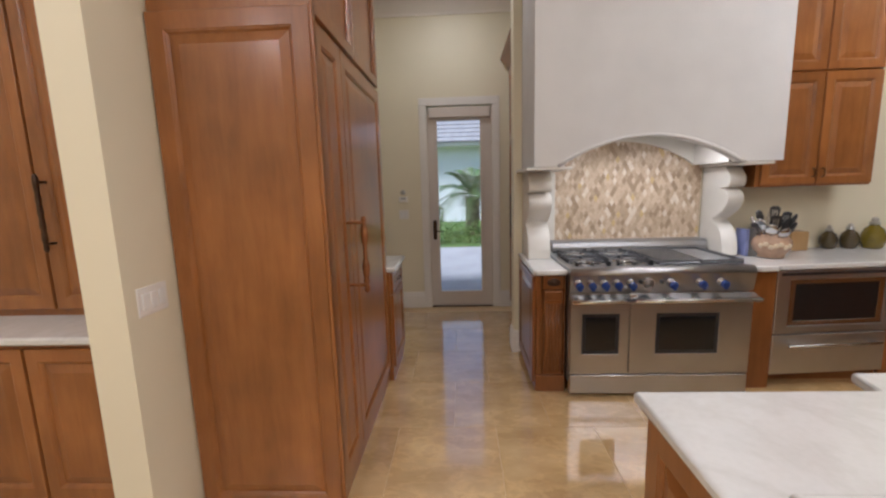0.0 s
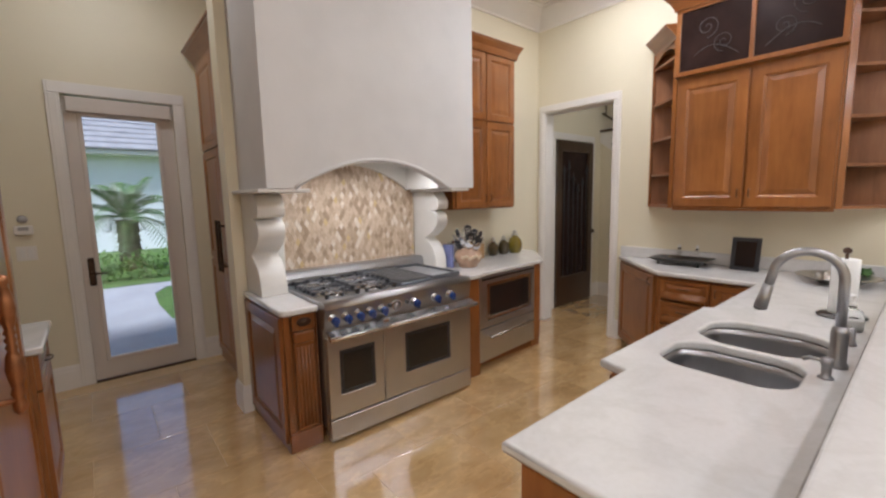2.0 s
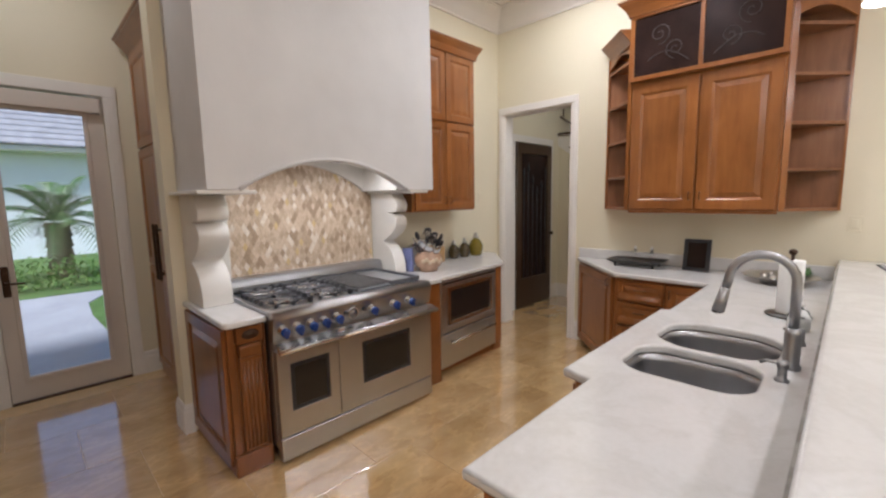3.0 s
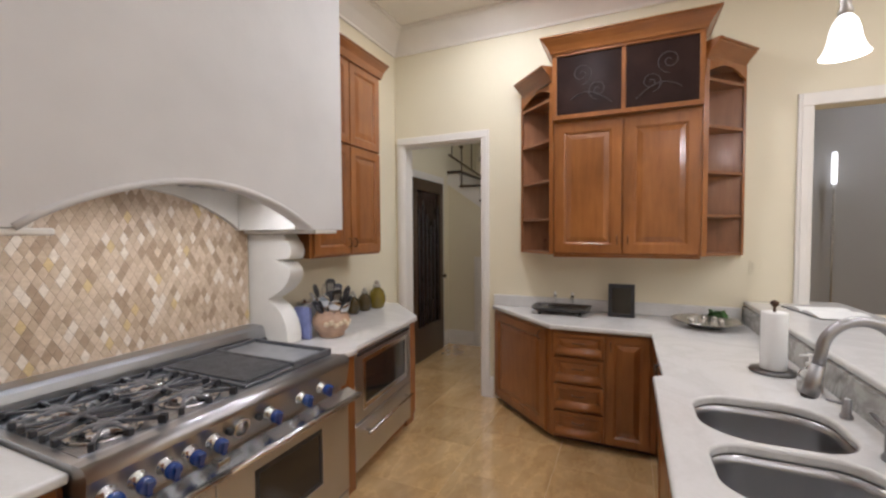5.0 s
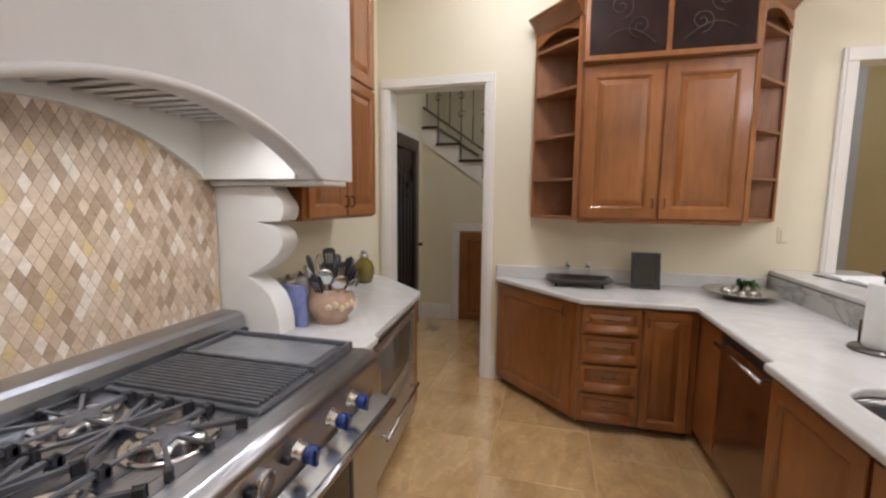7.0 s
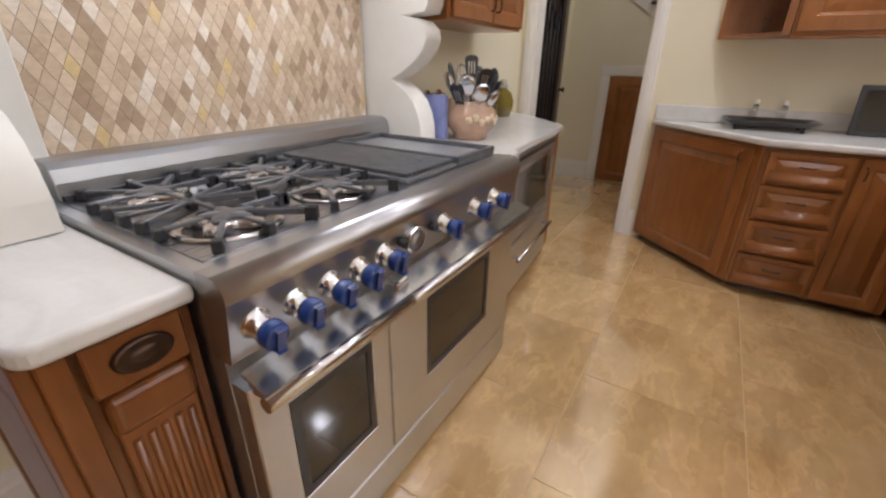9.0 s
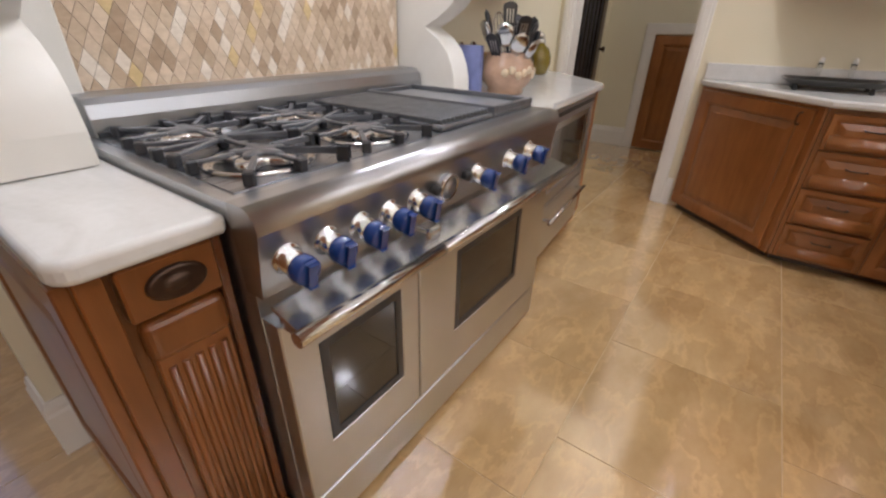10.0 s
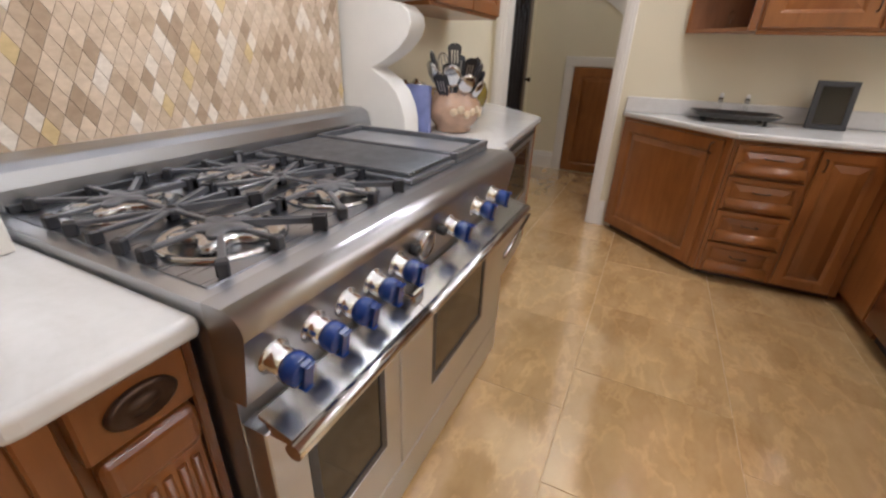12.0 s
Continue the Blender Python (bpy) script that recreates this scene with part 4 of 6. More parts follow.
# angled door towards the doorway
ax0, ay0, ax1, ay1 = 3.915, 2.545, 3.325, 1.93
alen, aang = math.hypot(ax1 - ax0, ay1 - ay0), math.degrees(math.atan2(ay1 - ay0, ax1 - ax0))
ac = thing("base_cabinet", 3.7, 2.2, 0, "angled cherry wood end cabinet beside the doorway", "cabinet")
part("body", prism(bmesh.new(), [(ax0, ay0), (ax1, ay1), (ax1, 1.917), (EAST - 0.003, 1.917), (EAST - 0.003, ay0)], "z", 0.045, 0.872), WOOD, ac)
part("plinth", prism(bmesh.new(), [(ax0, ay0 - 0.05), (ax1 + 0.06, ay1 - 0.01), (ax1 + 0.06, 1.917), (EAST - 0.003, 1.917), (EAST - 0.003, ay0 - 0.05)], "z", 0.0, 0.045), DARKWOOD, ac)
d = cabinet_door(ac, ax0 - 0.02, ay0 - 0.02, 0.058, aang, alen - 0.06, 0.795, 0.07)
mm = pose(ax0, ay0, 0.8, 0, 0, aang) @ Vector((alen - 0.09, -0.02, 0))
pull(d, mm.x, mm.y, 0.80, aang, 0.06, True)

# ---- wall cabinet with open end shelves ----
wc = thing("wall_cabinet", 3.75, 1.43, 1.42, "cherry wood wall cabinet with open corner shelves and dark glass top", "cabinet")
CX, CY0, CY1, CZ0, CZM, CZ1 = 3.585, 0.905, 1.945, 1.425, 2.50, 3.03
part("body", one_box(CX, EAST - 0.003, CY0, CY1, CZ0, CZM, 0.002), WOOD, wc)
upper = bmesh.new()
UX = 3.525
for a, b, c, e in ((CY0 - 0.005, CY0 + 0.03, CZM, CZ1), (CY1 - 0.03, CY1 + 0.005, CZM, CZ1), (1.41, 1.44, CZM, CZ1), (CY0, CY1, CZM, CZM + 0.035), (CY0, CY1, CZ1 - 0.035, CZ1)):
    box(upper, UX - (0.003 if b - a > 0.5 else 0.0), UX + 0.03, a, b, c, e, 0.003)
box(upper, UX + 0.03, EAST - 0.003, CY0 - 0.005, CY0 + 0.015, CZM, CZ1)
box(upper, UX + 0.03, EAST - 0.003, CY1 - 0.015, CY1 + 0.005, CZM, CZ1)
box(upper, UX + 0.03, EAST - 0.003, CY0 + 0.015, CY1 - 0.015, CZM + 0.001, CZM + 0.02)
box(upper, UX + 0.03, EAST - 0.003, CY0 + 0.015, CY1 - 0.015, CZ1 - 0.02, CZ1 - 0.001)
part("glass_box", upper, WOOD, wc)
for y0, y1, sgn in ((CY0 + 0.03, 1.41, 1), (1.44, CY1 - 0.03, -1)):
    p = part("pane", one_box(UX + 0.012, UX + 0.018, y0, y1, CZM + 0.035, CZ1 - 0.035), SMOKE, wc, "dark glass pane with scrollwork")
    cy, cz = (y0 + y1) / 2, (CZM + CZ1) / 2
    # two curling scrolls and a leafy stem in each pane
    for oy, oz, rr, turn, way in ((0.05, 0.075, 0.085, 0.6, 1), (-0.07, -0.06, 0.075, 2.6, -1)):
        pts = []
        for i in range(46):
            u = i / 45
            a = turn + way * u * 3.3 * math.pi
            r = rr * (0.12 + 0.88 * u)
            pts.append((UX + 0.008, cy - sgn * (oy + r * math.cos(a)), cz + oz + r * math.sin(a)))
        part("scroll", tube(bmesh.new(), pts, 0.0032, 6), ETCH, p)
    stem = [(UX + 0.008, cy - sgn * (-0.17 + 0.30 * u / 19), cz - 0.17 + 0.10 * math.sin(u / 19 * 2.6)) for u in range(20)]
    part("scroll", tube(bmesh.new(), stem, 0.003, 6), ETCH, p)
for i, y in enumerate((CY1 - 0.012, 1.417)):
    d = cabinet_door(wc, CX, y, CZ0 + 0.015, -90, 0.498, CZM - CZ0 - 0.04, 0.075)
    pull(d, CX - 0.02, y - (0.47 if i == 0 else 0.03), CZ0 + 0.12, -90, 0.06, True)
# open shelf ends, slanting back to the wall
for ya, yb in ((CY1 + 0.004, 2.275), (CY0 - 0.004, 0.598)):
    se = part("shelf_end", prism(bmesh.new(), [(EAST - 0.02, ya), (EAST - 0.003, ya), (EAST - 0.003, yb), (EAST - 0.02, yb)], "z", CZ0, 2.84), WOODIN, wc)
    for k, zz in enumerate((CZ0, 1.71, 2.03, 2.36, 2.69, 2.82)):
        part("shelf", prism(bmesh.new(), [(CX + 0.004, ya), (EAST - 0.02, ya), (EAST - 0.02, yb), (EAST - 0.045, yb)], "z", zz, zz + 0.02), WOODIN, se)
    post = bmesh.new()
    s = 1 if yb > ya else -1
    prism(post, [(CX, ya), (CX + 0.02, ya), (CX + 0.035, ya + s * 0.035), (CX + 0.012, ya + s * 0.035)], "z", CZ0, 2.84)
    prism(post, [(EAST - 0.045, yb), (EAST - 0.004, yb), (EAST - 0.004, yb + s * 0.016), (EAST - 0.045, yb + s * 0.016)], "z", CZ0, 2.84)
    part("post", post, WOOD, se)
    # arched rail at the top
    n = 12
    p0, p1 = Vector((CX + 0.014, ya)), Vector((EAST - 0.045, yb))
    rail = bmesh.new()
    q = [(u / n, 2.84) for u in range(n + 1)][::-1] + [(u / n, 2.735 + 0.075 * math.sin(math.pi * u / n)) for u in range(n + 1)]
    across = Vector((p1.y - p0.y, p0.x - p1.x)).normalized() * 0.018
    va = [rail.verts.new((*(p0.lerp(p1, u)), zz)) for u, zz in q]
    vb = [rail.verts.new((*(p0.lerp(p1, u) + across), zz)) for u, zz in q]
    rail.faces.new(va), rail.faces.new(vb[::-1])
    for i in range(len(q)):
        j = (i + 1) % len(q)
        rail.faces.new((va[i], va[j], vb[j], vb[i]))
    part("arched_rail", rail, WOOD, se)
part("crown", crown([(EAST - 0.01, 2.275), (CX, CY1 + 0.01)], 2.83, 0.12, 0.105), WOODH, wc, "moulded crown")
part("crown", crown([(CX, CY0 - 0.01), (EAST - 0.01, 0.598)], 2.83, 0.12, 0.105), WOODH, wc, "moulded crown")
part("crown", crown([(EAST - 0.01, CY1 + 0.005), (UX, CY1 + 0.005), (UX, CY0 - 0.005), (EAST - 0.01, CY0 - 0.005)], CZ1 - 0.012, 0.115, 0.085), WOODH, wc, "moulded crown")
part("valance", one_box(CX, CX + 0.02, CY0, CY1, CZ0 - 0.02, CZ0 - 0.001, 0.003), WOODH, wc)


# ---- tall refrigerator cabinet ----
FX, FY0, FY1, FZ = -0.57, 1.73, 3.08, 2.20
fg = thing("refrigerator", -0.9, 2.4, 0, "tall built-in refrigerator clad in cherry wood panels", "refrigerator")
part("end_panel", one_box(-1.25, FX - 0.002, FY0 + 0.02, FY0 + 0.045, 0.0, 2.9), WOOD, fg)
fr, pn = raised_panel(pose(-1.25, FY0 + 0.02, 0.02, 0, 0, 0), 1.25 + FX - 0.012, FZ + 0.02, 0.075)
d = part("end_frame", fr, WOOD, fg)
part("panel", pn, WOOD, d)
part("edge_strip", one_box(FX - 0.012, FX + 0.004, FY0 - 0.002, FY0 + 0.022, 0.0, FZ + 0.05, 0.006, 3), WOOD, fg)
part("body", one_box(-1.25, FX - 0.022, FY0 + 0.046, FY1, 0.0, 2.9), WOOD, fg)
for y0, w in ((FY0 + 0.03, 0.355), (FY0 + 0.395, 0.945)):
    d = cabinet_door(fg, FX - 0.022, y0, 0.12, 90, w, FZ - 0.13, 0.075)
    if w > 0.5:
        continue
    # turned pull with twisted middle, held by two brackets
    hx, hyy = FX + 0.085, 2.05
    prof = [(0.006, 0.0), (0.014, 0.01), (0.016, 0.03), (0.010, 0.045), (0.017, 0.06), (0.012, 0.075)]
    prof += [(0.017, 0.10), (0.021, 0.13), (0.016, 0.165), (0.010, 0.18), (0.014, 0.19), (0.009, 0.20), (0.014, 0.21), (0.009, 0.22), (0.014, 0.23), (0.010, 0.24)]
    prof += [(0.016, 0.26), (0.021, 0.295), (0.017, 0.33), (0.010, 0.36), (0.015, 0.37), (0.013, 0.385), (0.006, 0.39)]
    h = part("handle", lathe(bmesh.new(), prof, (hx, hyy, 0.99), 14), BRASSWOOD, d, "turned antique copper pull")
    for zz in (1.03, 1.35):
        part("bracket", tube(bmesh.new(), [(FX - 0.03, hyy, zz), (hx, hyy, zz)], 0.009, 10), BRASSWOOD, h)
for y0, w in ((FY0 + 0.03, 0.65), (FY0 + 0.69, 0.65)):
    d = part("upper_door", raised_panel(pose(FX - 0.022, y0, FZ + 0.02, 0, 0, 90), w, 0.70, 0.06)[0], WOOD, fg)
    part("pane", one_box(FX - 0.034, FX - 0.030, y0 + 0.06, y0 + w - 0.06, FZ + 0.08, FZ + 0.66), SMOKE, d, "dark glass pane")
part("crown", crown([(-1.245, FY0 + 0.02), (FX - 0.01, FY0 + 0.02), (FX - 0.01, FY1), (-1.245, FY1)], 2.88, 0.15, 0.1), WOODH, fg, "moulded crown")

# low counter beyond it
solo("worktop", slab([(-1.25, FY1 + 0.004), (-0.515, FY1 + 0.004), (-0.515, 3.66), (-1.25, 3.66)], [], 0.874, 0.912, 0.01), MARBLE, "white marble worktop beyond the refrigerator", "worktop")
lb = thing("base_cabinet", -0.9, 3.36, 0, "cherry wood base cabinet beyond the refrigerator", "cabinet")
part("body", one_box(-1.25, -0.555, FY1 + 0.005, 3.64, 0.0, 0.873), WOOD, lb)
for y0 in (FY1 + 0.02,):
    d = cabinet_door(lb, -0.555, y0, 0.11, 90, 0.515, 0.58)
    fr, pn = raised_panel(pose(-0.555, y0, 0.70, 0, 0, 90), 0.515, 0.165, 0.04)
    w2 = part("drawer", fr, WOODH, lb)
    part("panel", pn, WOODH, w2)
    pull(w2, -0.535, y0 + 0.257, 0.78, 90, 0.09)

# ---- pantry behind the range wall ----
pt = thing("pantry_cabinet", 0.85, 4.4, 0, "tall cherry wood pantry cabinet beside the garden door", "cabinet")
part("body", one_box(0.60, 1.095, NORTH + 0.172, 5.02, 0.0, 2.80), WOOD, pt)
part("filler", one_box(0.62, 1.095, 5.02, BACK - 0.003, 0.0, 2.80), TRIM, pt)
for k in range(2):
    y0 = 5.00 - k * 0.585
    for zz, h in ((0.11, 0.90), (1.03, 0.98), (2.03, 0.75)):
        d = cabinet_door(pt, 0.60, y0, zz, -90, 0.575, h)
    hh = y0 - (0.53 if k == 0 else 0.045)
    h = part("handle", lathe(bmesh.new(), [(0.006, 0.0), (0.013, 0.02), (0.009, 0.05), (0.013, 0.1), (0.011, 0.25), (0.013, 0.36), (0.009, 0.40), (0.013, 0.43), (0.006, 0.45)], (0.535, hh, 0.95), 12), BRONZE, pt, "dark turned pull")
    for zz in (1.0, 1.35):
        part("bracket", tube(bmesh.new(), [(0.581, hh, zz), (0.535, hh, zz)], 0.007, 8), BRONZE, h)
part("crown", crown([(0.60, 5.03), (0.60, NORTH + 0.18)], 2.785, 0.14, 0.115), WOODH, pt, "dark moulded crown")

# ---- side cabinets beyond the wall stub ----
sb = thing("side_cabinet", -1.9, 1.9, 0, "cherry wood side cabinet under a white worktop", "cabinet")
part("body", one_box(-2.9, -1.425, 1.70, 2.345, 0.0, 0.873), WOOD, sb)
for x in (-1.96, -2.43, -2.89):
    cabinet_door(sb, x, 1.70, 0.11, 0, 0.455, 0.74)
solo("worktop", slab([(-2.9, 1.655), (-1.42, 1.655), (-1.42, 2.345), (-2.9, 2.345)], [], 0.874, 0.912, 0.01), MARBLE, "white marble worktop of the side cabinets", "worktop")
su = thing("side_cabinet", -1.9, 2.1, 0.99, "tall cherry wood side cabinet with rope-twist pulls", "cabinet")
part("body", one_box(-2.9, -1.425, 1.99, 2.345, 0.913, 3.0), WOOD, su)
for i, x in enumerate((-2.07, -2.54)):
    d = cabinet_door(su, x, 1.99, 0.95, 0, 0.455, 1.9)
    if i:
        continue
    prof = [(0.006, 0.0), (0.013, 0.02)] + [(0.009 + 0.005 * abs(math.sin(k * 1.1)), 0.04 + k * 0.022) for k in range(14)] + [(0.013, 0.36), (0.006, 0.38)]
    hx = x + 0.05
    h = part("handle", lathe(bmesh.new(), prof, (hx, 1.92, 1.25), 12), BRONZE, d, "rope-twist dark pull")
    for zz in (1.29, 1.59):
        part("bracket", tube(bmesh.new(), [(hx, 1.972, zz), (hx, 1.92, zz)], 0.007, 8), BRONZE, h)


# ---- recessed lamps, added out of view ----
for x, y, watts in FILL_DOWNLIGHTS:
    t = thing("fill_downlight", x, y, CEILING - 0.012, "round white recessed ceiling lamp, unseen and added for light", "ceiling lamp", "recessed ceiling lamps")
    trim = lathe(bmesh.new(), [(0.085, 0.0), (0.085, 0.010), (0.06, 0.0105), (0.06, 0.001)], (x, y, CEILING - 0.0115), 32)
    part("trim_ring", trim, TRIM, t)
    part("lens", lathe(bmesh.new(), [(0.058, 0.002), (0.058, 0.006), (0.01, 0.0061)], (x, y, CEILING - 0.0115), 24), LAMPGLOW, t, "glowing frosted lens")
    lamp = new("fill_downlight_lamp", bpy.data.lights.new("fill_downlight_lamp", "AREA"))
    lamp.data.shape, lamp.data.size, lamp.data.energy, lamp.data.color = "DISK", 0.12, watts, LAMP_COLOUR
    lamp.matrix_world = look((x, y, CEILING - 0.02), (x, y + 0.0001, 0))

# ---- pendant over the bar ----
px, py = 2.66, 0.47
pd = thing("pendant_lamp", px, py, 2.425, "pendant lamp with white bell-shaped glass shade", "pendant lamp")
shade = lathe(bmesh.new(), [(0.092, 0.0), (0.0856, 0.0101), (0.072, 0.0378), (0.0616, 0.0756), (0.056, 0.1134), (0.0448, 0.1512), (0.0224, 0.1865), (0.0208, 0.184), (0.0424, 0.1487), (0.0536, 0.1117), (0.0592, 0.0739), (0.0696, 0.0361), (0.088, 0.0034)], (px, py, 2.425), 40)
part("shade", shade, SHADEGLASS, pd, "glowing white glass bell shade")
part("holder", lathe(bmesh.new(), [(0.0272, 0.182), (0.0298, 0.199), (0.0187, 0.234), (0.0238, 0.249), (0.0102, 0.274)], (px, py, 2.425)), PEWTER, pd)
part("rod", tube(bmesh.new(), [(px, py, 2.69), (px, py, CEILING - 0.01)], 0.006, 8), PEWTER, pd)
part("ceiling_rose", lathe(bmesh.new(), [(0.01, -0.04), (0.05, -0.02), (0.06, -0.001)], (px, py, CEILING)), PEWTER, pd)
lamp = new("pendant_bulb", bpy.data.lights.new("pendant_bulb", "POINT"))
lamp.data.energy, lamp.data.color, lamp.data.shadow_soft_size = 10.0, LAMP_COLOUR, 0.04
lamp.location = (px, py, 2.385)


# ---- hallway with stairs ----
HALL = 5.65
structure("wall_hall_north", one_box(EAST + 0.14, 8.2, 3.78, 3.92, 0, CEILING), WALL, "cream wall of the hallway", "wall")
structure("wall_hall_south", one_box(EAST + 0.14, 8.2, 1.25, 1.39, 0, CEILING), WALL, "plain wall between hallway and side room", "wall")
structure("wall_stair_back", one_box(6.9, 7.04, 1.39, 3.78, 0, CEILING), WALL, "cream wall behind the stairs", "wall")
RISE, RUN, FOOT = 0.21, 0.30, 3.587
SLOPE = RISE / RUN


def soffit(y):
    return 2.30 - SLOPE * (3.76 - y)


def nosing(y):
    return 2.285 + SLOPE * (y - 3.257)


def tread_top(k):
    return 2.285 - RISE * k


structure("wall_under_stairs", prism(bmesh.new(), [(3.78, 0.0), (3.78, soffit(3.78)), (1.39, soffit(1.39)), (1.39, 0.0)], "x", HALL, HALL + 0.1), WALL, "cream wall under the sloping stairs", "wall")
stairs = thing("staircase", 5.8, 2.6, 0, "white staircase with dark treads rising along the hall", "staircase", kind="structure")
saw = [(3.78, soffit(3.78)), (3.78, tread_top(-1) - 0.03)]
for k in range(-1, 8):
    saw += [(FOOT - RUN * (k + 1), tread_top(k) - 0.03), (FOOT - RUN * (k + 1), tread_top(k + 1) - 0.03)]
saw = [p for p in saw if p[0] > 1.4]
saw += [(1.4, saw[-1][1]), (1.4, soffit(1.4))]
part("stringer", prism(bmesh.new(), saw, "x", HALL - 0.015, HALL + 0.06), TRIM, stairs)
for k in range(-1, 7):
    y1 = min(3.775, FOOT - RUN * k)
    y0 = FOOT - RUN * (k + 1)
    part("tread", one_box(HALL - 0.045, 6.9, y0 - 0.03, y1, tread_top(k) - 0.029, tread_top(k), 0.006), DARKWOOD, stairs)
    part("riser", one_box(HALL + 0.06, 6.9, y0, y0 + 0.012, tread_top(k + 1) - 0.028, tread_top(k) - 0.03), TRIM, stairs)
rail = thing("stair_railing", HALL + 0.02, 2.6, 1.2, "dark wrought iron stair railing with scrolls", "railing")
part("lower_rail", tube(bmesh.new(), [(HALL + 0.02, 3.77, nosing(3.77) + 0.10), (HALL + 0.02, 1.6, nosing(1.6) + 0.10)], 0.014, 8), RAILIRON, rail)
part("handrail", tube(bmesh.new(), [(HALL + 0.02, 3.77, nosing(3.77) + 0.86), (HALL + 0.02, 1.6, nosing(1.6) + 0.86)], 0.022, 8), DARKWOOD, rail)
for i in range(13):
    y = 3.72 - i * 0.15
    k = math.floor((FOOT - y) / RUN)
    base = nosing(y) + 0.09
    foot = tread_top(k) if i % 2 == 1 else base
    b = part("baluster", tube(bmesh.new(), [(HALL + 0.02, y, foot), (HALL + 0.02, y, nosing(y) + 0.85)], 0.008, 6), RAILIRON, rail)
    if i % 2 == 1:
        sp = []
        for q in range(26):
            a = q / 25 * 3.0 * math.pi
            r = 0.012 + 0.03 * q / 25
            sp.append((HALL + 0.012, y + r * math.cos(a), base + 0.22 + r * math.sin(a) + 0.002 * q))
        part("scroll", tube(bmesh.new(), sp, 0.006, 6), RAILIRON, b)
        sp = [(HALL + 0.012, y - (p[1] - y), p[2] + 0.22) for p in sp]
        part("scroll", tube(bmesh.new(), sp, 0.006, 6), RAILIRON, b)
# little cupboard door under the stairs
casing("door_trim", "y", HALL, -0.02, 2.55, 3.27, 1.17, 0.10, "white casing of the cupboard under the stairs")
cd = thing("door_3", HALL - 0.01, 2.91, 0, "low cherry wood cupboard door under the stairs", "door", kind="structure")
cabinet_door(cd, HALL - 0.004, 3.262, 0.012, -90, 0.70, 1.15, 0.09, "leaf")
# dark front door with ironwork
fd = thing("door_2", 4.93, 3.77, 0, "dark wooden hall door with wrought iron over glass", "door", kind="structure")
FD0, FD1 = 4.49, 5.37
bm = ring((FD0, FD1, 0.01, 2.28), (FD0 + 0.11, FD1 - 0.11, 0.42, 2.14), 3.73, 3.775, bev=0.004)
part("leaf", bm, DARKWOOD, fd)
part("pane", one_box(FD0 + 0.11, FD1 - 0.11, 3.76, 3.77, 0.42, 2.14), SMOKE, fd, "dark glass pane")
for i in range(6):
    x = FD0 + 0.16 + i * 0.112
    b = part("bar", tube(bmesh.new(), [(x, 3.735, 0.42), (x, 3.735, 1.75 + 0.16 * math.sin(i * 1.3 + 0.6))], 0.009, 6), IRON, fd, "wrought iron bar")
    part("finial", lathe(bmesh.new(), [(0.004, 0.0), (0.022, 0.03), (0.016, 0.06), (0.003, 0.13)], (x, 3.735, 1.74 + 0.16 * math.sin(i * 1.3 + 0.6)), 8), IRON, b)
part("knob", lathe(bmesh.new(), [(0.012, 0.0), (0.012, 0.03), (0.028, 0.045), (0.024, 0.06), (0.004, 0.066)], (FD1 - 0.055, 3.732, 1.02), 14, pose(0, 0, 0, 90, 0, 0)), BRONZE, fd)
casing("door_trim", "x", 3.78, -0.02, FD0, FD1, 2.29, 0.09, "white hall door casing")

# ---- side room beyond the pass-through ----
SIDE = 7.0
wall_with_openings("wall_side_room", "y", SIDE, SIDE + 0.14, -4.0, -1.56, CEILING, [(-3.75, -2.68, 0.92, 2.72)], OLIVE, "olive painted wall with a window")
# the grey base colour stands in for shade on this wall
structure("wall_side_grey", one_box(SIDE - 0.12, SIDE + 0.14, -1.56, 1.25, 0, CEILING), GREY, "wall beside the olive one, its shade put in as grey", "wall")
structure("wall_side_south", one_box(EAST + 0.14, SIDE + 0.14, -4.14, -4.0, 0, CEILING), OLIVE, "plain olive wall closing the side room", "wall")
wi = thing("window_1", SIDE, -3.2, 0.9, "white framed window with greenery behind", "window", kind="structure")
bm = ring((-3.83, -2.60, 0.86, 2.80), (-3.68, -2.75, 0.98, 2.65), SIDE - 0.03, SIDE + 0.06, "x", 0.006)
part("window_frame", bm, TRIM, wi)
part("window_sill", one_box(SIDE - 0.08, SIDE + 0.02, -3.88, -2.55, 0.82, 0.86, 0.008), TRIM, wi)
part("glazing_bar", one_box(SIDE + 0.01, SIDE + 0.05, -3.68, -2.75, 1.80, 1.84, 0.004), TRIM, wi)
p = part("pane", one_box(SIDE + 0.025, SIDE + 0.031, -3.68, -2.75, 0.98, 2.65), PANE, wi)
p.visible_shadow = False


# ---- garden outside ----
LAWN = plain("lawn", (0.07, 0.14, 0.03), 0.9, vary=0.35, scale=3, relief=0.6, fine=90, distance=0.02)
PAVE = plain("garden_paving", (0.31, 0.325, 0.35), 0.75, vary=0.12, scale=1.4, relief=0.3, fine=40)
LEAF = plain("leaf_green", (0.055, 0.12, 0.03), 0.5, vary=0.4, scale=5, relief=0.0)
HEDGE = plain("hedge_green", (0.10, 0.20, 0.035), 0.55, vary=0.35, scale=5, relief=0.0)
BARK = plain("palm_bark", (0.16, 0.12, 0.08), 0.9, vary=0.3, scale=14, relief=0.8, fine=30, distance=0.02)
STUCCO = plain("white_stucco", (0.80, 0.84, 0.86), 0.8, vary=0.04, scale=2, relief=0.3)
ROOFTILE = plain("grey_roof_tile", (0.26, 0.27, 0.29), 0.7, vary=0.2, scale=5, relief=0.2)
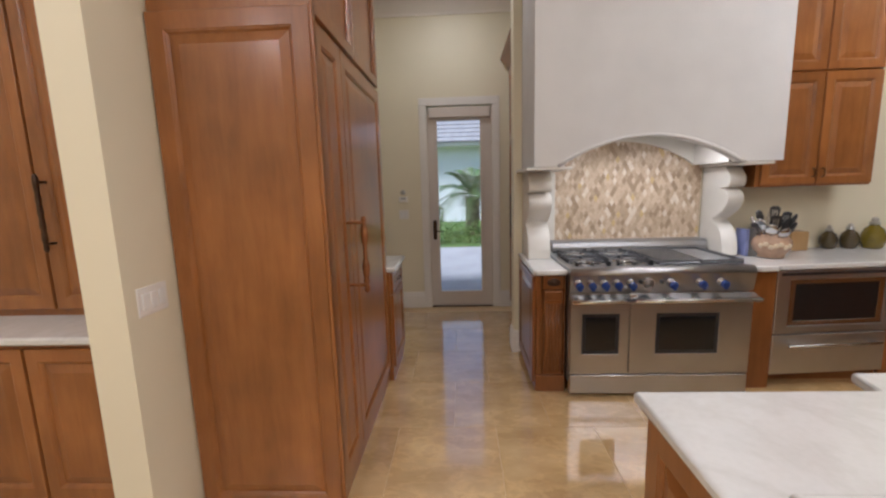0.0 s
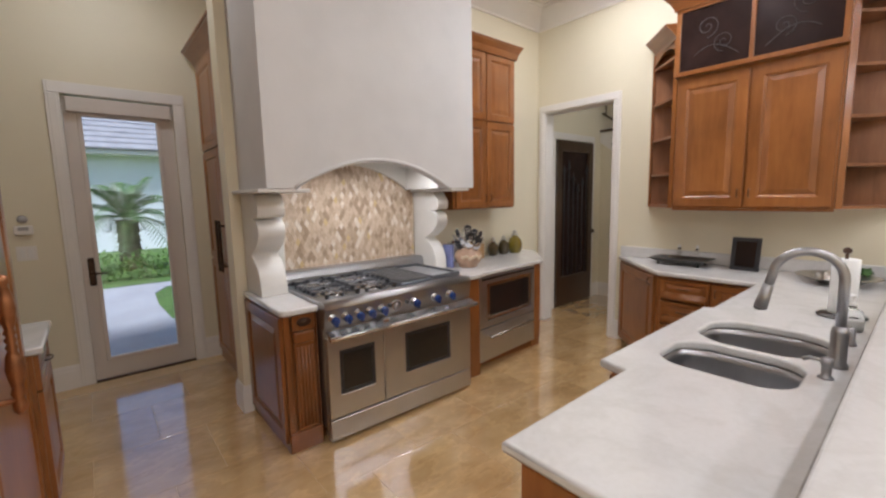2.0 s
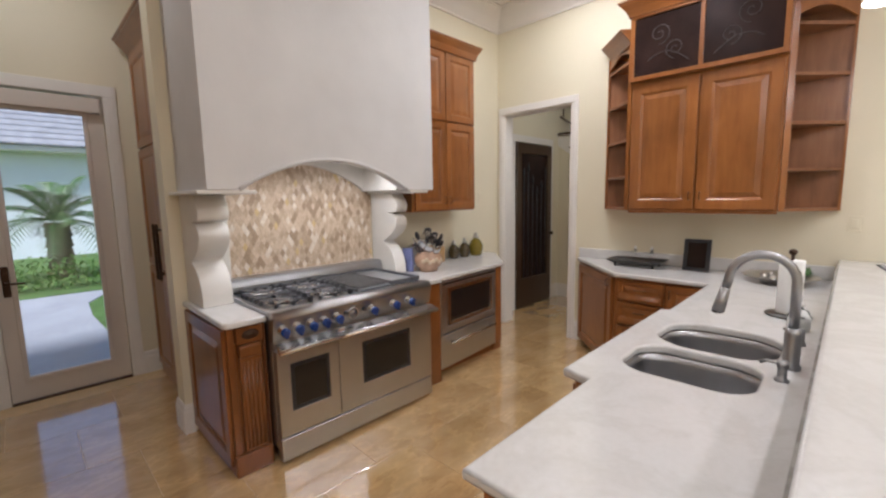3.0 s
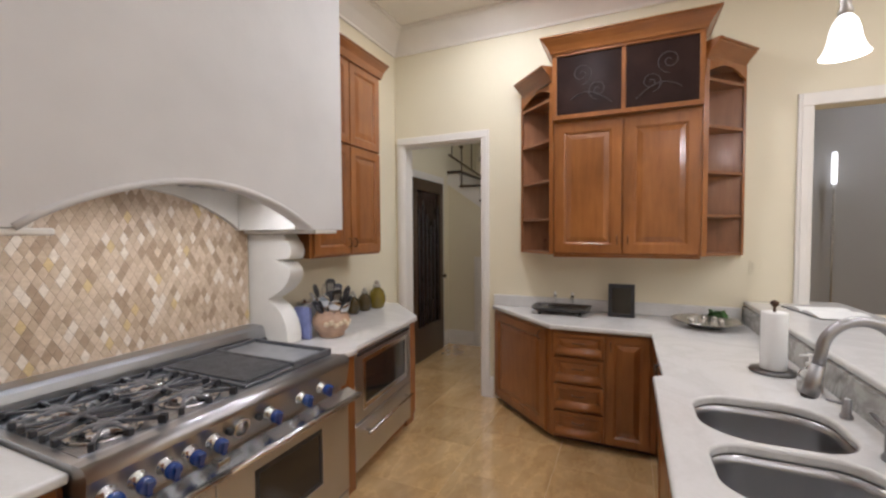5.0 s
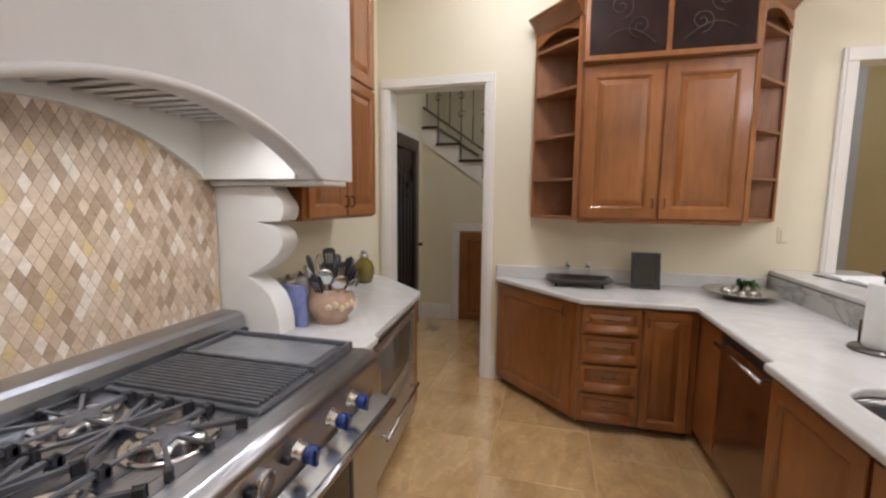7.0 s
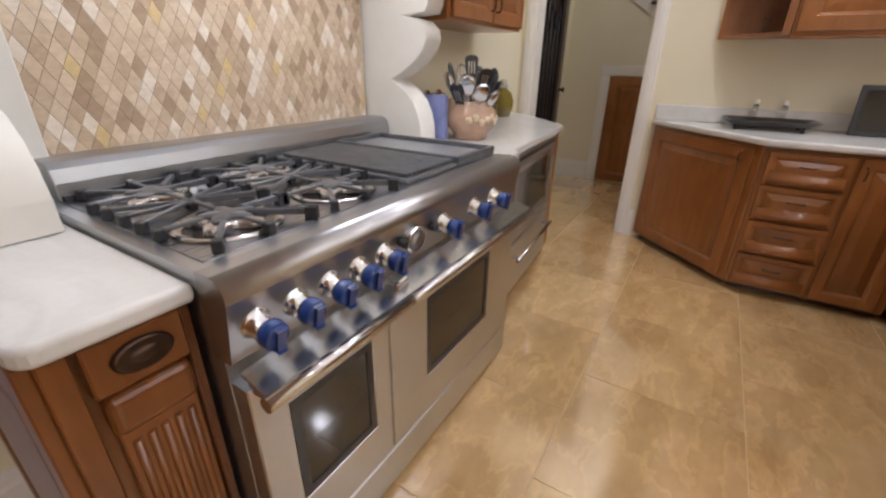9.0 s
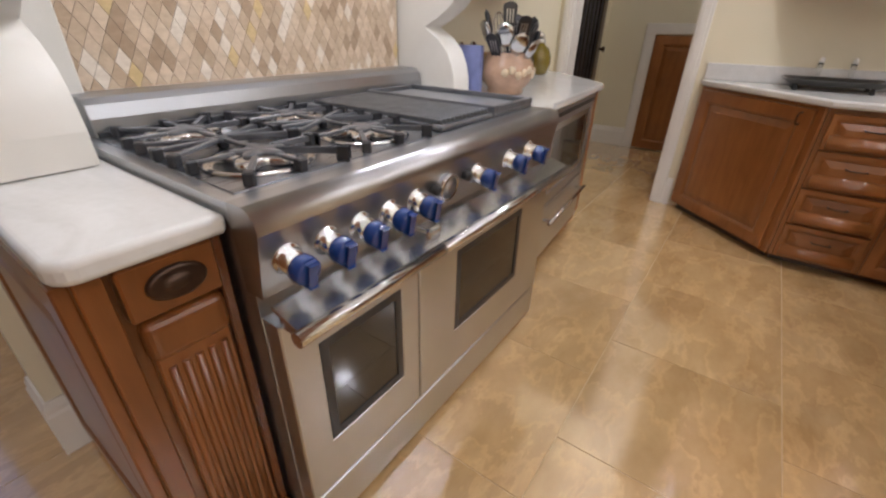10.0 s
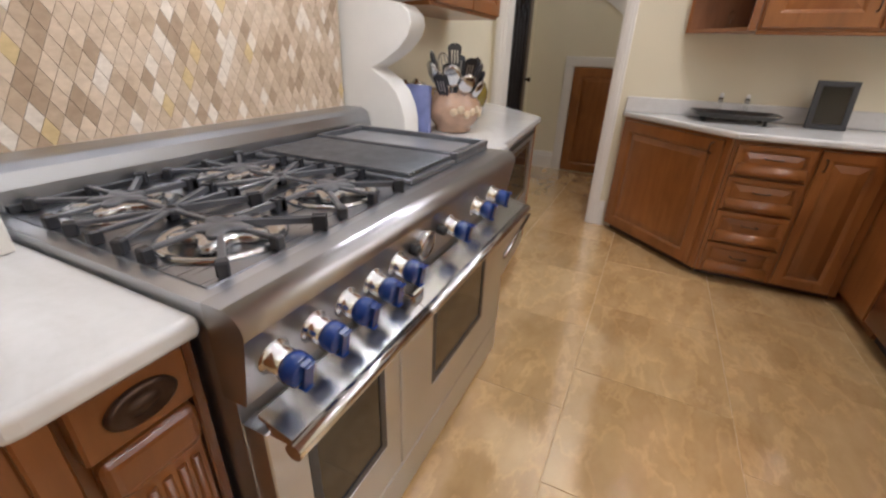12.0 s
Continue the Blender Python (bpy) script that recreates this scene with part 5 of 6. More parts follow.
structure("ground", one_box(-250, 250, BACK + 0.16, 400, -0.3, -0.03), LAWN, "green lawn reaching to the horizon", "ground")
structure("ground", one_box(8.2, 250, -300, BACK + 0.16, -0.3, -0.03), LAWN, "green lawn reaching to the horizon", "ground")
pv = structure("pavement", slab([(-4.0, BACK + 0.17), (0.95, BACK + 0.17), (0.75, 6.5), (0.44, 7.1), (0.40, 8.2), (0.45, 9.2), (0.7, 9.8), (5.0, 10.0), (5.0, 10.3), (-4.0, 10.3)], [], -0.2, -0.012, 0.01), PAVE, "pale grey stone garden paving", "pavement")


def leaves(bm, centre, radii, count, size, rng, upright=0.3):
    """Small folded leaves scattered through an uneven mound."""
    for _ in range(count):
        while True:
            d = Vector((rng.uniform(-1, 1), rng.uniform(-1, 1), rng.uniform(-1, 1)))
            if 0.25 < d.length < 1:
                break
        lump = 0.82 + 0.3 * noise.noise(d * 2.3 + Vector(centre))
        p = Vector(centre) + Vector((d.x * radii[0], d.y * radii[1], d.z * radii[2])) * lump
        q = Euler((rng.uniform(-1.2, 1.2), rng.uniform(-1.2, 1.2), rng.uniform(0, 6.28))).to_matrix()
        s = size * rng.uniform(0.6, 1.3)
        v = [bm.verts.new(p + q @ Vector(c) * s) for c in ((0, -1, 0), (0.36, 0, 0.12), (0, 1, 0), (-0.36, 0, 0.12))]
        bm.faces.new((v[0], v[1], v[2])), bm.faces.new((v[0], v[2], v[3]))


rng = random.Random(5)
bm = bmesh.new()
for i in range(26):
    leaves(bm, (-3.2 + i * 0.27, 11.2 + 0.1 * rng.uniform(-1, 1), 0.26), (0.32, 0.40, 0.38 + 0.05 * rng.random()), 150, 0.05, rng)
solo("hedge", bm, HEDGE, "low clipped green hedge beyond the paving", "hedge", kind="stuff", at=(0, 11.2, -0.03))


def palm(x, y, label, h=0.75, n=34, reach=1.45, seed=3):
    rg = random.Random(seed)
    t = thing("palm_tree", x, y, -0.03, label, "palm")
    prof = [(0.20, 0.0), (0.24, 0.1)]
    for k in range(10):
        prof += [(0.22 + 0.02 * (k % 2), 0.15 + k * h / 10), (0.19 + 0.02 * (k % 2), 0.15 + (k + 0.6) * h / 10)]
    part("trunk", lathe(bmesh.new(), prof, (x, y, -0.03), 14), BARK, t)
    for i in range(n):
        az, el = i * 2.39996, 0.15 + 1.15 * ((i * 7) % n) / n
        bm, pts = bmesh.new(), []
        L = reach * rg.uniform(0.8, 1.1)
        for s in range(13):
            u = s / 12
            out = L * u * math.cos(el) + 0.05
            up = h + 0.12 + L * u * math.sin(el) - 0.75 * L * u * u * (1.15 - 0.5 * el)
            pts.append(Vector((x + out * math.cos(az), y + out * math.sin(az), up)))
        tube(bm, pts, 0.012, 5, 0.003)
        side = Vector((-math.sin(az), math.cos(az), 0))
        for s in range(1, 12):
            for k in (-1, 1):
                for f in (0.0, 0.5):
                    p = pts[s].lerp(pts[s + 1], f)
                    w = 0.30 * math.sin(math.pi * (s + f) / 12.6) ** 0.7 + 0.03
                    d = (pts[s + 1] - pts[s]).normalized()
                    tip = p + side * k * w * 0.85 + d * w * 0.7 - Vector((0, 0, 0.25 * w))
                    v = [bm.verts.new(c) for c in (p, p + d * 0.035, tip)]
                    bm.faces.new(v)
        part("frond", bm, LEAF, t)
    return t


palm(0.36, 12.7, "small feathery palm behind the hedge", 1.1, reach=1.6)
bm = bmesh.new()
leaves(bm, (1.75, 12.9, 0.85), (0.75, 0.6, 0.95), 1500, 0.07, rng)
solo("shrub", bm, LEAF, "dense dark green shrub beside the palm", "shrub", kind="stuff", at=(1.75, 12.9, -0.03))
bm = bmesh.new()
leaves(bm, (-1.0, 13.2, 0.55), (0.6, 0.5, 0.68), 900, 0.06, rng)
solo("shrub", bm, LEAF, "low green shrub beside the palm", "shrub", kind="stuff", at=(-1.0, 13.2, -0.03))
# house across the garden
hs = thing("house", 0.0, 19.0, -0.03, "white stuccoed house with a grey tiled roof", "house")
part("wall", one_box(-11, 11, 18.0, 25.0, -0.03, 3.2), STUCCO, hs)
part("eaves", one_box(-11.5, 11.5, 17.45, 25.5, 3.10, 3.26, 0.02), TRIM, hs)
rf = part("roof", prism(bmesh.new(), [(17.4, 3.27), (25.6, 3.27), (21.5, 6.1)], "x", -11.6, 11.6), ROOFTILE, hs)
for r in range(14):
    u0 = r / 14
    y, z = 17.4 + 4.1 * u0, 3.27 + 2.83 * u0
    part("tile_course", prism(bmesh.new(), [(y - 0.03, z + 0.0), (y + 0.30, z + 0.207), (y + 0.30, z + 0.23), (y - 0.03, z + 0.05)], "x", -11.6, 11.6), ROOFTILE, rf)
for x in (-4.2, -1.9, 2.9, 5.2):
    w = part("window", one_box(x - 0.55, x + 0.55, 17.93, 18.02, 1.0, 2.5, 0.01), TRIM, hs)
    part("pane", one_box(x - 0.47, x + 0.47, 17.91, 17.94, 1.08, 2.42), SMOKE, w)
# greenery outside the side room window
for k, (x, y, h) in enumerate(((11.0, -5.4, 2.6), (12.2, -7.6, 3.2), (10.4, -3.6, 2.2))):
    t = thing("tree", x, y, -0.03, "leafy green tree outside the side window", "tree", "trees outside the side window")
    tr = tube(bmesh.new(), [(x, y, -0.03), (x + 0.05, y, h * 0.4), (x + 0.12, y + 0.1, h * 0.8)], 0.11, 8, 0.05)
    part("trunk", tr, BARK, t)
    for a in range(4):
        part("limb", tube(bmesh.new(), [(x + 0.05, y, h * 0.4), (x + 0.5 * math.cos(a * 1.6), y + 0.5 * math.sin(a * 1.6), h * 0.75)], 0.05, 6, 0.02), BARK, t)
    bm = bmesh.new()
    for q in range(7):
        leaves(bm, (x + rng.uniform(-0.8, 0.8), y + rng.uniform(-0.9, 0.9), h * rng.uniform(0.3, 1.05)), (0.75, 0.75, 0.6), 330, 0.09, rng)
    part("crown", bm, LEAF, t)


# ---- tap and sink fittings ----
FAUX, FAUY = 1.755, 0.645
ft = thing("faucet", FAUX, FAUY, 0.912, "brushed steel gooseneck faucet with pull-down spout", "faucet")
part("base", lathe(bmesh.new(), [(0.032, 0.0), (0.032, 0.012), (0.026, 0.02), (0.026, 0.13), (0.022, 0.15), (0.014, 0.155)], (FAUX, FAUY, 0.912), 24), FAUCET, ft)
pts = [(FAUX, FAUY, 1.06)]
for i in range(17):
    a = math.pi * i / 16
    pts.append((FAUX - 0.01 - 0.09 * (1 - math.cos(a)) * 0.25, FAUY + 0.10 * (1 - math.cos(a)), 1.235 + 0.10 * math.sin(a)))
pts.append((pts[-1][0] - 0.004, pts[-1][1] + 0.008, 1.20))
part("neck", tube(bmesh.new(), pts, 0.016, 14), FAUCET, ft)
e = pts[-1]
sh = part("spray_head", tube(bmesh.new(), [e, (e[0] - 0.002, e[1] + 0.012, 1.14), (e[0] - 0.003, e[1] + 0.02, 1.105)], 0.018, 14, 0.023), FAUCET, ft)
part("nozzle", lathe(bmesh.new(), [(0.019, 0.0), (0.021, 0.008), (0.01, 0.009)], (e[0] - 0.003, e[1] + 0.021, 1.098), 16), BLACK, sh)
part("lever", tube(bmesh.new(), [(FAUX + 0.02, FAUY, 0.985), (FAUX + 0.06, FAUY, 0.99), (FAUX + 0.12, FAUY + 0.01, 1.01)], 0.009, 10, 0.006), FAUCET, ft)
sd = thing("soap_pump", 1.60, 0.655, 0.912, "small brushed steel soap pump in the worktop", "soap pump")
part("body", lathe(bmesh.new(), [(0.022, 0.0), (0.022, 0.006), (0.014, 0.010), (0.014, 0.045), (0.018, 0.05), (0.018, 0.07), (0.004, 0.072)], (1.60, 0.655, 0.912), 18), FAUCET, sd)
part("spout", tube(bmesh.new(), [(1.60, 0.655, 0.972), (1.60, 0.70, 0.975), (1.60, 0.72, 0.965)], 0.007, 8), FAUCET, sd)
fl = thing("filter_tap", 2.08, 0.64, 0.912, "small steel side tap beside the sink", "tap")
part("base", lathe(bmesh.new(), [(0.02, 0.0), (0.02, 0.01), (0.014, 0.02), (0.014, 0.07), (0.004, 0.075)], (2.08, 0.64, 0.912), 16), FAUCET, fl)
part("lever", tube(bmesh.new(), [(2.08, 0.64, 0.965), (2.08, 0.70, 0.975)], 0.006, 8), FAUCET, fl)

# paper towel on a stand
tx, ty = 2.60, 0.725
pt_ = thing("paper_towel_stand", tx, ty, 0.912, "dark metal stand holding a white paper towel roll", "paper towel stand")
part("base", lathe(bmesh.new(), [(0.095, 0.0), (0.10, 0.006), (0.095, 0.014), (0.02, 0.018)], (tx, ty, 0.912), 30), TRAYMETAL, pt_)
part("pole", tube(bmesh.new(), [(tx, ty, 0.925), (tx, ty, 1.24)], 0.007, 8), BRONZE, pt_)
part("finial", lathe(bmesh.new(), [(0.006, 0.0), (0.018, 0.01), (0.018, 0.025), (0.006, 0.034)], (tx, ty, 1.235), 14), BRONZE, pt_)
part("side_arm", tube(bmesh.new(), [(tx + 0.085, ty + 0.02, 0.922), (tx + 0.085, ty + 0.02, 1.03)], 0.005, 8), BRONZE, pt_)
bm = bmesh.new()
lathe(bm, [(0.020, 0.0), (0.052, 0.0), (0.054, 0.004), (0.054, 0.276), (0.052, 0.28), (0.020, 0.28)], (tx, ty, 0.93), 30)
solo("paper_towel_roll", bm, PAPER, "white paper towel roll on its stand", "paper towel")
# soap bottle
sx, sy = 2.34, 0.665
sb_ = thing("soap_bottle", sx, sy, 0.912, "clear glass soap bottle with white pump", "soap bottle")
part("bottle", lathe(bmesh.new(), [(0.040, 0.0), (0.044, 0.01), (0.044, 0.07), (0.034, 0.095), (0.016, 0.105), (0.014, 0.118)], (sx, sy, 0.912), 24), CLEARGLASS, sb_)
part("soap", lathe(bmesh.new(), [(0.037, 0.004), (0.040, 0.012), (0.040, 0.05), (0.004, 0.051)], (sx, sy, 0.912), 24), WHITECER, sb_)
pm = part("pump", lathe(bmesh.new(), [(0.016, 0.116), (0.016, 0.13), (0.006, 0.133), (0.005, 0.155), (0.011, 0.158), (0.010, 0.168), (0.003, 0.17)], (sx, sy, 0.912), 16), WHITECER, sb_)
part("spout", tube(bmesh.new(), [(sx, sy, 1.074), (sx - 0.01, sy + 0.04, 1.072)], 0.005, 8), WHITECER, pm)

# ---- things along the wall ----
tr = thing("serving_tray", 3.76, 1.91, 0.912, "dark metal serving tray on small feet", "tray")
bm = bmesh.new()
lo, hi = rounded(3.64, 3.86, 1.71, 2.10, 0.02, 3), rounded(3.60, 3.895, 1.66, 2.15, 0.03, 3)
ra, rb = [bm.verts.new((x, y, 0.942)) for x, y in lo], [bm.verts.new((x, y, 0.972)) for x, y in hi]
rc = [bm.verts.new((x + (3.75 - x) * 0.04, y + (1.905 - y) * 0.03, 0.972)) for x, y in hi]
rd = [bm.verts.new((x, y, 0.947)) for x, y in lo]
n = len(lo)
for a, b in ((ra, rb), (rb, rc), (rc, rd)):
    for i in range(n):
        bm.faces.new((a[i], a[(i + 1) % n], b[(i + 1) % n], b[i]))
bm.faces.new(ra[::-1]), bm.faces.new(rd)
part("dish", bm, TRAYMETAL, tr)
for x in (3.66, 3.83):
    for y in (1.74, 2.07):
        part("foot", lathe(bmesh.new(), [(0.010, 0.0), (0.013, 0.006), (0.008, 0.02), (0.010, 0.031)], (x, y, 0.912), 10), DARKTRAY, tr)
for y in (1.83, 1.98):
    t = thing("glass_shaker", 3.905, y, 0.912, "small clear glass shaker behind the tray", "shaker", "shakers behind the tray")
    part("body", lathe(bmesh.new(), [(0.014, 0.0), (0.016, 0.01), (0.009, 0.06), (0.015, 0.10), (0.012, 0.135)], (3.905, y, 0.912), 16), CLEARGLASS, t)
    part("cap", lathe(bmesh.new(), [(0.012, 0.134), (0.014, 0.14), (0.011, 0.16), (0.003, 0.165)], (3.905, y, 0.912), 14), WHITECER, t)
pf = thing("picture_frame", 3.80, 1.43, 0.912, "black tabletop picture frame leaning back", "picture frame")
mf = pose(3.745, 1.53, 0.914, 0, 0, -90) @ pose(0, 0, 0, -10, 0, 0)
bm = ring((0, 0.20, 0, 0.27), (0.03, 0.17, 0.03, 0.24), -0.008, 0.008, bev=0.003)
bm.transform(mf)
part("frame", bm, BLACK, pf)
part("pane", one_box(0.03, 0.17, -0.003, 0.004, 0.03, 0.24, m=mf), BLACKGLASS, pf, "dark glossy picture pane")
part("strut", one_box(0.085, 0.115, 0.0, 0.006, 0.0, 0.2, m=pose(3.83, 1.53, 0.913, 0, 0, -90) @ pose(0, 0, 0, 14, 0, 0)), BLACK, pf)
dx, dy = 3.62, 0.86
ds = thing("silver_dish", dx, dy, 0.912, "round fluted silver dish with leaves on it", "dish")
part("bowl", lathe(bmesh.new(), [(0.09, 0.0), (0.095, 0.004), (0.13, 0.02), (0.20, 0.045), (0.225, 0.05), (0.225, 0.054), (0.19, 0.05), (0.12, 0.025), (0.01, 0.012)], (dx, dy, 0.912), 48, None, 0.02, 16), PEWTER, ds)
for i in range(9):
    a = i * 0.7
    gp = (dx + 0.10 * math.cos(a), dy + 0.10 * math.sin(a), 0.935)
    part("glass_bead", lathe(bmesh.new(), [(0.004, 0.0), (0.020, 0.012), (0.024, 0.024), (0.018, 0.038), (0.004, 0.045)], gp, 12), PEWTER, ds)
bm = bmesh.new()
for i in range(46):
    c = Vector((3.78 + random.uniform(-0.05, 0.05), 0.76 + random.uniform(-0.05, 0.05), 0.968 + random.uniform(0, 0.03)))
    q = Euler((random.uniform(-1, 1), random.uniform(-1, 1), random.uniform(0, 6))).to_matrix()
    v = [bm.verts.new(c + q @ Vector(p) * 0.035) for p in ((0, -1, 0), (0.45, 0, 0.1), (0, 1, 0), (-0.45, 0, 0.1))]
    bm.faces.new((v[0], v[1], v[2])), bm.faces.new((v[0], v[2], v[3]))
part("foliage", bm, LEAF, ds, "bunch of dark green leaves")
# papers on the bar
bk = thing("magazine", 3.56, 0.20, 1.068, "open white magazine lying on the bar top", "magazine")
part("cover", one_box(-0.24, 0.24, -0.15, 0.15, 0.0, 0.006, 0.001, 1, pose(3.56, 0.20, 1.068, 0, 0, 8)), DARKTRAY, bk)
for k in (-1, 1):
    pts = [(k * u / 8 * 0.225, 0.006 + 0.020 * math.sin(math.pi * (u / 8) ** 0.6)) for u in range(9)]
    bm = prism(bmesh.new(), [(p[0], p[1]) for p in pts] + [(k * 0.225, 0.0055), (0.0, 0.0055)], "y", -0.14, 0.14)
    bm.transform(pose(3.56, 0.20, 1.068, 0, 0, 8))
    part("page_block", bm, PAPER, bk)

# ---- utensils, oils and book beside the range ----
ux, uy = 2.36, 3.235
RELIEFPAINT = plain("cream_relief", (0.62, 0.50, 0.34), 0.3, vary=0.15, scale=40, relief=0.0)
up_ = thing("utensil_pot", ux, uy, 0.912, "round glazed brown pot with raised white relief", "pot")
part("pot", lathe(bmesh.new(), [(0.0792, 0.0), (0.0871, 0.009), (0.0845, 0.0227), (0.1162, 0.0567), (0.1294, 0.0964), (0.1214, 0.1361), (0.0977, 0.1644), (0.1003, 0.1791), (0.0911, 0.1791), (0.0871, 0.1621), (0.1082, 0.1338), (0.1135, 0.0964), (0.066, 0.0227), (0.0053, 0.0182)], (ux, uy, 0.912), 36), CERAMIC, up_)
for i in range(7):
    a = radians(205 + i * 14)
    part("relief", lathe(bmesh.new(), [(0.003, 0.0), (0.018, 0.003), (0.014, 0.008), (0.003, 0.010)], (ux + 0.125 * math.cos(a), uy + 0.125 * math.sin(a), 0.912 + 0.10 + 0.012 * math.sin(i * 2.1)), 10, pose(0, 0, 0, 90, 0, math.degrees(a) + 90)), RELIEFPAINT, up_, "raised cream flower")


def utensil(kind, lean_x, lean_y, length, mat):
    t = thing("utensil", ux + lean_x * 0.06, uy + lean_y * 0.06, 0.945, "kitchen %s standing in the pot" % kind, "utensil", "utensils in the pot")
    foot = Vector((ux + lean_x * 0.02, uy + lean_y * 0.02, 0.945))
    top = Vector((ux + lean_x * 0.16, uy + lean_y * 0.16, 0.965 + length))
    way = (top - foot).normalized()
    length += 0.025
    part("handle", tube(bmesh.new(), [foot, foot + way * length * 0.45, foot + way * length * 0.72], 0.0085, 8, 0.006), STEELH if mat is STEELH else BLACK, t)
    m = Matrix.Translation(foot + way * length * 0.82) @ way.to_track_quat("Z", "Y").to_matrix().to_4x4()
    if kind == "spatula":
        # a tapered blade with a rounded end and three slots
        edge = [(0.010, -0.07), (0.024, -0.045), (0.031, 0.0)] + [(0.034 * math.cos(radians(q)), 0.035 + 0.02 * math.sin(radians(q))) for q in range(0, 181, 30)] + [(-0.031, 0.0), (-0.024, -0.045), (-0.010, -0.07)]
        bm = prism(bmesh.new(), edge, "y", -0.0025, 0.0025)
        bm.transform(m)
        blade = part("blade", bm, mat, t)
        for q in (-0.014, 0.0, 0.014):
            part("slot", one_box(q - 0.003, q + 0.003, -0.003, 0.003, -0.03, 0.025, 0.0, 1, m), PEWTER, blade)
    elif kind == "whisk":
        bm = bmesh.new()
        for k in range(5):
            a = math.pi * k / 5
            tube(bm, [m @ Vector((0.03 * math.sin(q / 12 * 2 * math.pi) * math.cos(a), 0.03 * math.sin(q / 12 * 2 * math.pi) * math.sin(a), -0.06 * math.cos(q / 12 * 2 * math.pi))) for q in range(13)], 0.0015, 5)
        part("wires", bm, mat, t)
    else:
        bm = lathe(bmesh.new(), [(0.005, -0.06), (0.032, -0.036), (0.042, 0.0), (0.034, 0.036), (0.005, 0.052)], (0, 0, 0), 18)
        bm.transform(m @ Matrix.Diagonal((1, 0.32, 1, 1)))
        part("bowl", bm, mat, t)


for kind, a, b, L, mat in (("spoon", -0.9, -0.3, 0.27, STEELH), ("spatula", -0.4, -0.7, 0.29, BLACK), ("ladle", 0.2, -0.8, 0.27, BLACK), ("spoon", 0.8, -0.4, 0.30, BLACK), ("spatula", 0.9, 0.3, 0.31, BLACK), ("whisk", 0.3, 0.6, 0.30, STEELH), ("spoon", -0.3, 0.7, 0.32, BLACK), ("ladle", -0.8, 0.5, 0.28, STEELH), ("spatula", 0.1, 0.1, 0.34, BLACK), ("spoon", 0.55, -0.75, 0.24, BLACK), ("spoon", -0.6, -0.75, 0.23, STEELH), ("ladle", 0.95, -0.1, 0.22, BLACK), ("spatula", -0.95, 0.1, 0.22, BLACK), ("spoon", 0.0, -0.95, 0.20, STEELH), ("spoon", 0.45, 0.4, 0.26, BLACK)):
    utensil(kind, a, b, L, mat)


def bottle(x, y, s, label, mat):
    t = thing("oil_bottle", x, y, 0.912, label, "bottle", "bottles beside the utensils")
    part("body", lathe(bmesh.new(), [(0.05 * s, 0.0), (0.058 * s, 0.008), (0.072 * s, 0.06 * s), (0.072 * s, 0.10 * s), (0.055 * s, 0.145 * s), (0.03 * s, 0.165 * s), (0.026 * s, 0.18 * s)], (x, y, 0.912), 28), mat, t)
    part("collar", lathe(bmesh.new(), [(0.030 * s, 0.176 * s), (0.032 * s, 0.182 * s), (0.030 * s, 0.196 * s), (0.01 * s, 0.197 * s)], (x, y, 0.912), 20), PEWTER, t)
    part("stopper", lathe(bmesh.new(), [(0.014 * s, 0.196 * s), (0.022 * s, 0.205 * s), (0.018 * s, 0.222 * s), (0.004, 0.232 * s)], (x, y, 0.912), 16), PEWTER, t)


DARKOIL = plain("dark_oil_glass", (0.06, 0.04, 0.012), 0.1, vary=0.2, scale=8, relief=0.0, coat=0.6)
bottle(3.38, 3.53, 1.12, "round olive oil bottle with pewter stopper", OIL)
bottle(3.215, 3.555, 0.9, "round amber oil bottle with pewter stopper", DARKOIL)
bottle(3.055, 3.565, 0.85, "squat dark oil bottle with pewter stopper", DARKOIL)
kb = thing("knife_block", 2.76, 3.54, 0.912, "pale wooden block behind the utensil pot", "wooden block")
PALEWOOD = wood("pale_wood", (0.36, 0.22, 0.09), (0.46, 0.29, 0.13), (0.55, 0.36, 0.17))
part("block", one_box(2.69, 2.83, 3.48, 3.62, 0.912, 1.07, 0.006, 2), PALEWOOD, kb)
part("slot", one_box(2.71, 2.81, 3.54, 3.545, 1.0701, 1.072), BLACK, kb)
bp = thing("cookbook", 2.218, 3.26, 0.912, "blue and white booklet standing against the bracket", "book")
BLUEPAPER = plain("blue_paper", (0.22, 0.25, 0.48), 0.6, vary=0.2, scale=12, relief=0.05)
part("cover", one_box(2.206, 2.210, 3.295, 3.415, 0.912, 1.12), BLUEPAPER, bp)
part("page_block", one_box(2.210, 2.226, 3.297, 3.413, 0.914, 1.117), PAPER, bp)
part("cover", one_box(2.226, 2.230, 3.295, 3.415, 0.912, 1.12), BLUEPAPER, bp)
part("spine", one_box(2.206, 2.230, 3.291, 3.295, 0.912, 1.12), BLUEPAPER, bp)
for i, x in enumerate((2.47, 2.59)):
    t = thing("canister", x, 3.58, 0.912, "tall brushed steel canister against the wall", "canister", "canisters by the wall")
    part("body", lathe(bmesh.new(), [(0.05, 0.0), (0.052, 0.004), (0.052, 0.17), (0.05, 0.175)], (x, 3.575, 0.912), 24), STEEL, t)
    part("lid", lathe(bmesh.new(), [(0.053, 0.174), (0.053, 0.19), (0.02, 0.195), (0.012, 0.21), (0.004, 0.212)], (x, 3.575, 0.912), 24), STEELH, t)


